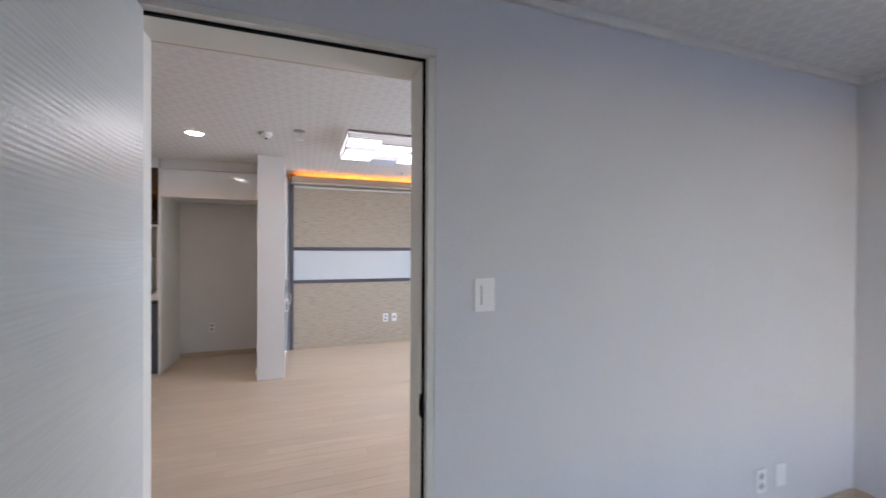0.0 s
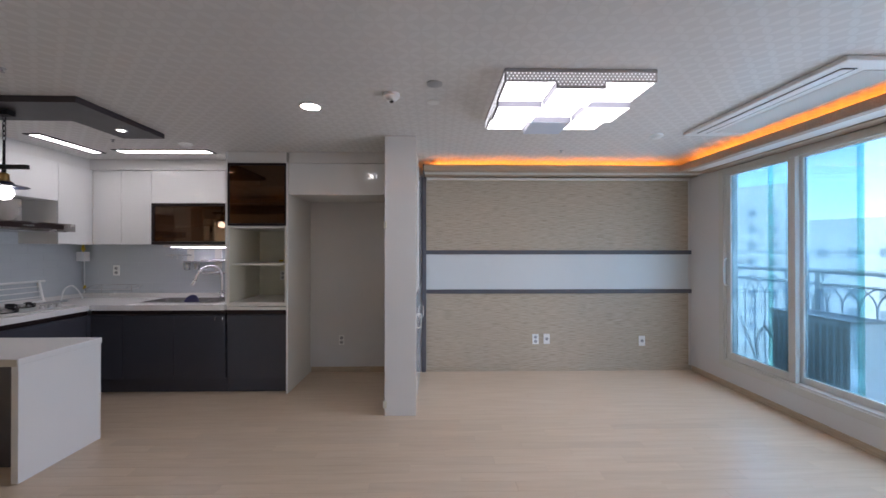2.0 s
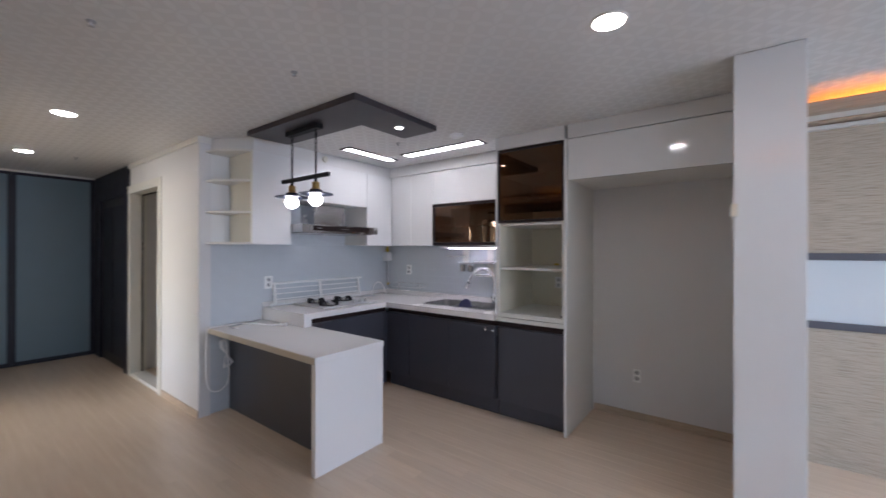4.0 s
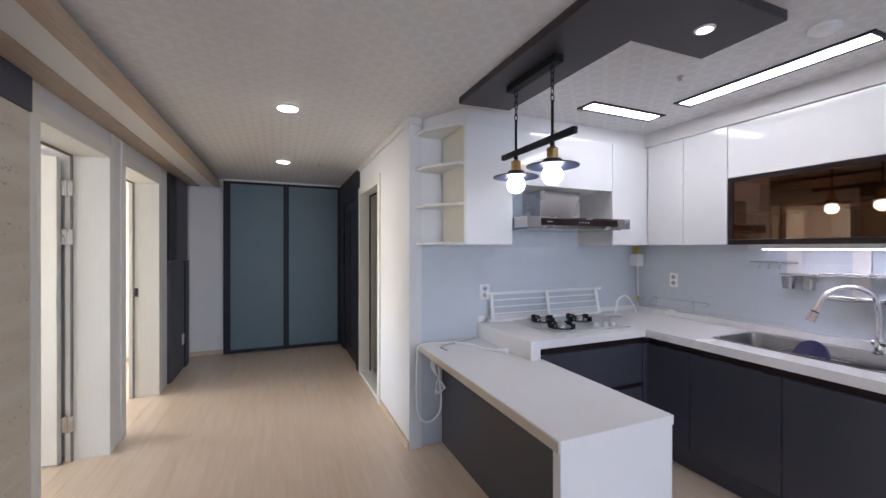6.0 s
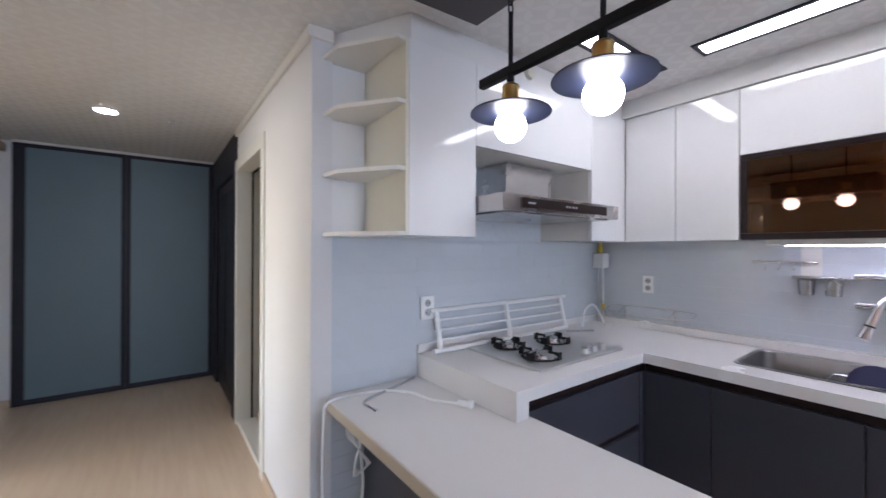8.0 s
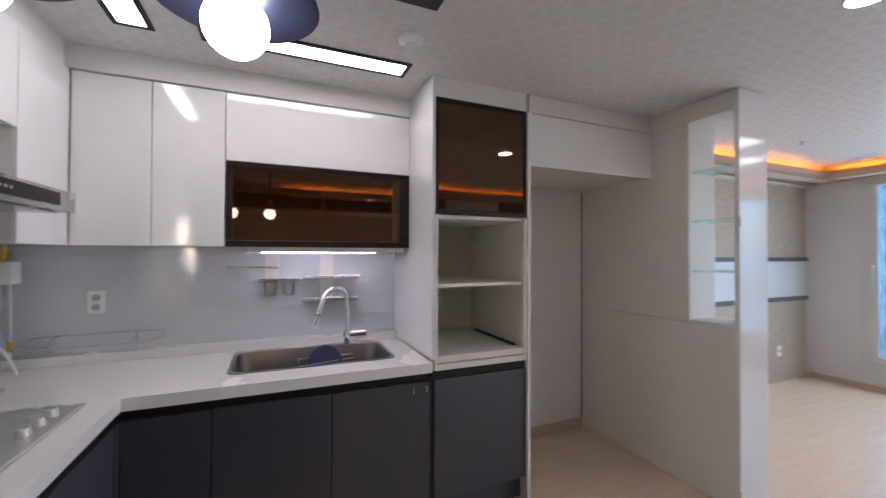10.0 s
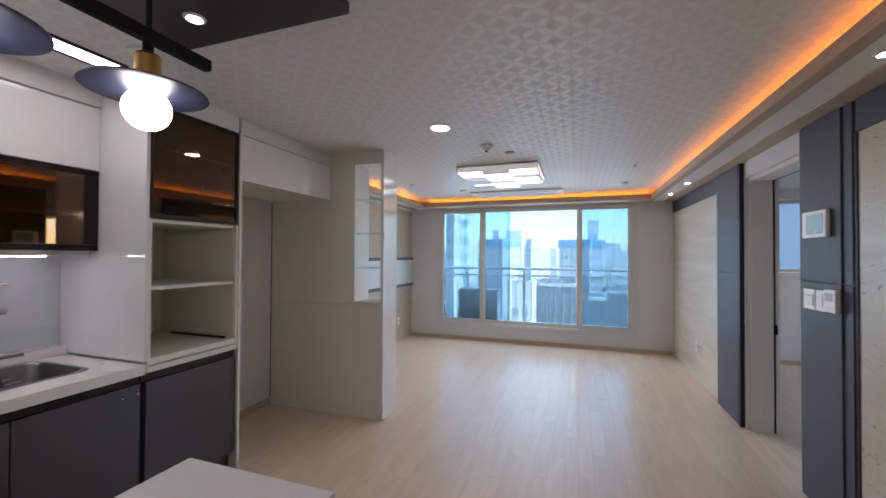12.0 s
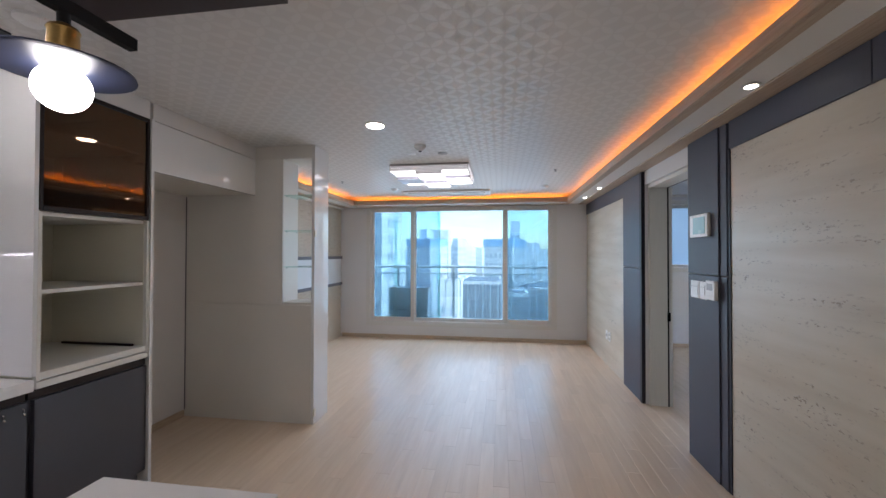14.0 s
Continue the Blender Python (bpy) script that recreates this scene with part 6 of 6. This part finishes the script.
for k in range(16):
    far = 240 + 22 * k
    building(far, (-0.42 + 0.05 * ((k * 7) % 16)) * far * 0.55, rng.uniform(14, 26), 14, rng.uniform(-3, 7) + far * 0.008, (M_BW, M_BG)[k % 2], "distant pale block of flats" if k % 2 == 0 else "distant grey block of flats", 5, 4)
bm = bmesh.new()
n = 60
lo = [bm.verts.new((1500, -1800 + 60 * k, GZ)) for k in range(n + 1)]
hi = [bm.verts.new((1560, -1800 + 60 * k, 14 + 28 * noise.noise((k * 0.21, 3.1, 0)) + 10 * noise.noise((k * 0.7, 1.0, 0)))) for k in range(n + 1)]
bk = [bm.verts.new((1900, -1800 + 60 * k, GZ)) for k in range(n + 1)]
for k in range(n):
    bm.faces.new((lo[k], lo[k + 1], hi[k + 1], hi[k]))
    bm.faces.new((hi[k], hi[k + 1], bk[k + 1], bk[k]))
solo("hills", bm, M_HILL, (0, 0, 0), "hills on the horizon with distance haze put into their blue colour", "hills", kind="structure", smooth=True)

# ---- tiles of the kitchen walls ----
TW, TH = 0.30, 0.075
splash_w = setting("splashback_west", boxes([(KW + 0.0005, KW + 0.006, 4.476, NK - 0.001, 0.0, 1.85)]), M_GROUT, "blue-grey tiled kitchen wall behind the hob", "splashback")
splash_n = setting("splashback_north", boxes([(KW + 0.007, TX0 - 0.019, NK - 0.006, NK - 0.0005, 0.80, 1.445)]), M_GROUT, "blue-grey tiled kitchen wall behind the sink", "splashback")
tile_mesh = {}


def tile_piece(parent, along_y, u0, u1, z0, z1):
    w, h = u1 - u0, z1 - z0
    key = (along_y, round(w, 3), round(h, 3))
    if key not in tile_mesh:
        bm = bmesh.new()
        v = [bm.verts.new(p) for p in ((-w / 2, 0, -h / 2), (w / 2, 0, -h / 2), (w / 2, 0, h / 2), (-w / 2, 0, h / 2))]
        i_ = 0.0012
        q = [bm.verts.new(p) for p in ((-w / 2 + i_, -0.0008, -h / 2 + i_), (w / 2 - i_, -0.0008, -h / 2 + i_), (w / 2 - i_, -0.0008, h / 2 - i_), (-w / 2 + i_, -0.0008, h / 2 - i_))]
        bm.faces.new(q)
        for k in range(4):
            bm.faces.new((v[k], v[(k + 1) % 4], q[(k + 1) % 4], q[k]))
        if along_y:
            bmesh.ops.rotate(bm, verts=bm.verts, cent=(0, 0, 0), matrix=Matrix.Rotation(radians(90), 3, "Z"))
        tile_mesh[key] = finish("tile", bm, M_TILE, (0, 0, 0))
    ob = new("tile", tile_mesh[key])
    ob.parent = parent
    c = (u0 + u1) / 2
    ob.location = (KW + 0.0062, c, (z0 + z1) / 2) if along_y else (c, NK - 0.0062, (z0 + z1) / 2)


def tiling(parent, along_y, a, b, z0, z1):
    g = 0.0006
    r, z = 0, z0
    while z < z1 - 0.01:
        zt = min(z + TH, z1)
        u = a - (TW / 2 if r % 2 else 0)
        while u < b - 0.01:
            p, q = max(u, a), min(u + TW, b)
            if q - p > 0.02:
                tile_piece(parent, along_y, p + g / 2, q - g / 2, z + g / 2, zt - g / 2)
            u += TW
        z, r = zt, r + 1


tiling(splash_w, True, 4.478, 4.93, 0.002, 0.69)
tiling(splash_w, True, 4.478, 6.575, 0.74, 1.43)
tiling(splash_n, False, KW + 0.02, TX0 - 0.02, 0.86, 1.435)

# ---- laminate planks ----
PW, PL = 0.094, 0.86
floor = setting("floor", boxes([(-8.0, -7.99, -1.0, -0.99, -0.0011, -0.0010)]), M_FLOOR, "light oak laminate plank floor", "floor")
plank_mesh = {}
rest, near = [], []
rows_ = int((6.75 + 1.2) / PW) + 1
for r in range(rows_):
    y0 = -1.2 + r * PW
    x = -8.05 - ((r * 0.37) % 1.0) * PL
    while x < 2.45:
        a, b = max(x, -8.05), min(x + PL, 2.45)
        if b - a > 0.03:
            c = (a + b) / 2
            full = b - a > PL - 0.001
            if full and 2.5 < y0 < 5.2 and -3.4 < c < 2.2 and not (y0 > 4.3 and c < -2.9):
                near.append((a, b, y0))
            else:
                rest.append((a, b, y0))
        x += PL
near.sort(key=lambda q: abs(q[2] - 3.7) + 0.4 * abs((q[0] + q[1]) / 2 + 0.6))
rest += near[300:]
near = near[:300]
gap = 0.0006
bm = bmesh.new()
w, l = PW - gap, PL - gap
i_ = 0.0007
v = [bm.verts.new(p) for p in ((-l / 2, -w / 2, -0.0009), (l / 2, -w / 2, -0.0009), (l / 2, w / 2, -0.0009), (-l / 2, w / 2, -0.0009))]
q = [bm.verts.new(p) for p in ((-l / 2 + i_, -w / 2 + i_, 0), (l / 2 - i_, -w / 2 + i_, 0), (l / 2 - i_, w / 2 - i_, 0), (-l / 2 + i_, w / 2 - i_, 0))]
bm.faces.new(q)
for k in range(4):
    bm.faces.new((v[k], v[(k + 1) % 4], q[(k + 1) % 4], q[k]))
plank_me = finish("plank", bm, M_FLOOR, (0, 0, 0))
for a, b, y0 in near:
    ob = new("plank", plank_me)
    ob.parent = floor
    ob.location = ((a + b) / 2, y0 + PW / 2, 0)
verts, faces = [], []
for a, b, y0 in rest:
    k = len(verts)
    x0, x1, ya, yb = a + gap / 2, b - gap / 2, y0 + gap / 2, y0 + PW - gap / 2
    verts += [(x0, ya, -0.0009), (x1, ya, -0.0009), (x1, yb, -0.0009), (x0, yb, -0.0009), (x0 + i_, ya + i_, 0), (x1 - i_, ya + i_, 0), (x1 - i_, yb - i_, 0), (x0 + i_, yb - i_, 0)]
    faces += [(k + 4, k + 5, k + 6, k + 7)] + [(k + j, k + (j + 1) % 4, k + 4 + (j + 1) % 4, k + 4 + j) for j in range(4)]
me = bpy.data.meshes.new("planks")
me.from_pydata(verts, [], faces)
me.materials.append(M_FLOOR)
ob = new("planks", me)
ob.parent = floor
tagged(ob, "light oak laminate planks", kind="stuff")
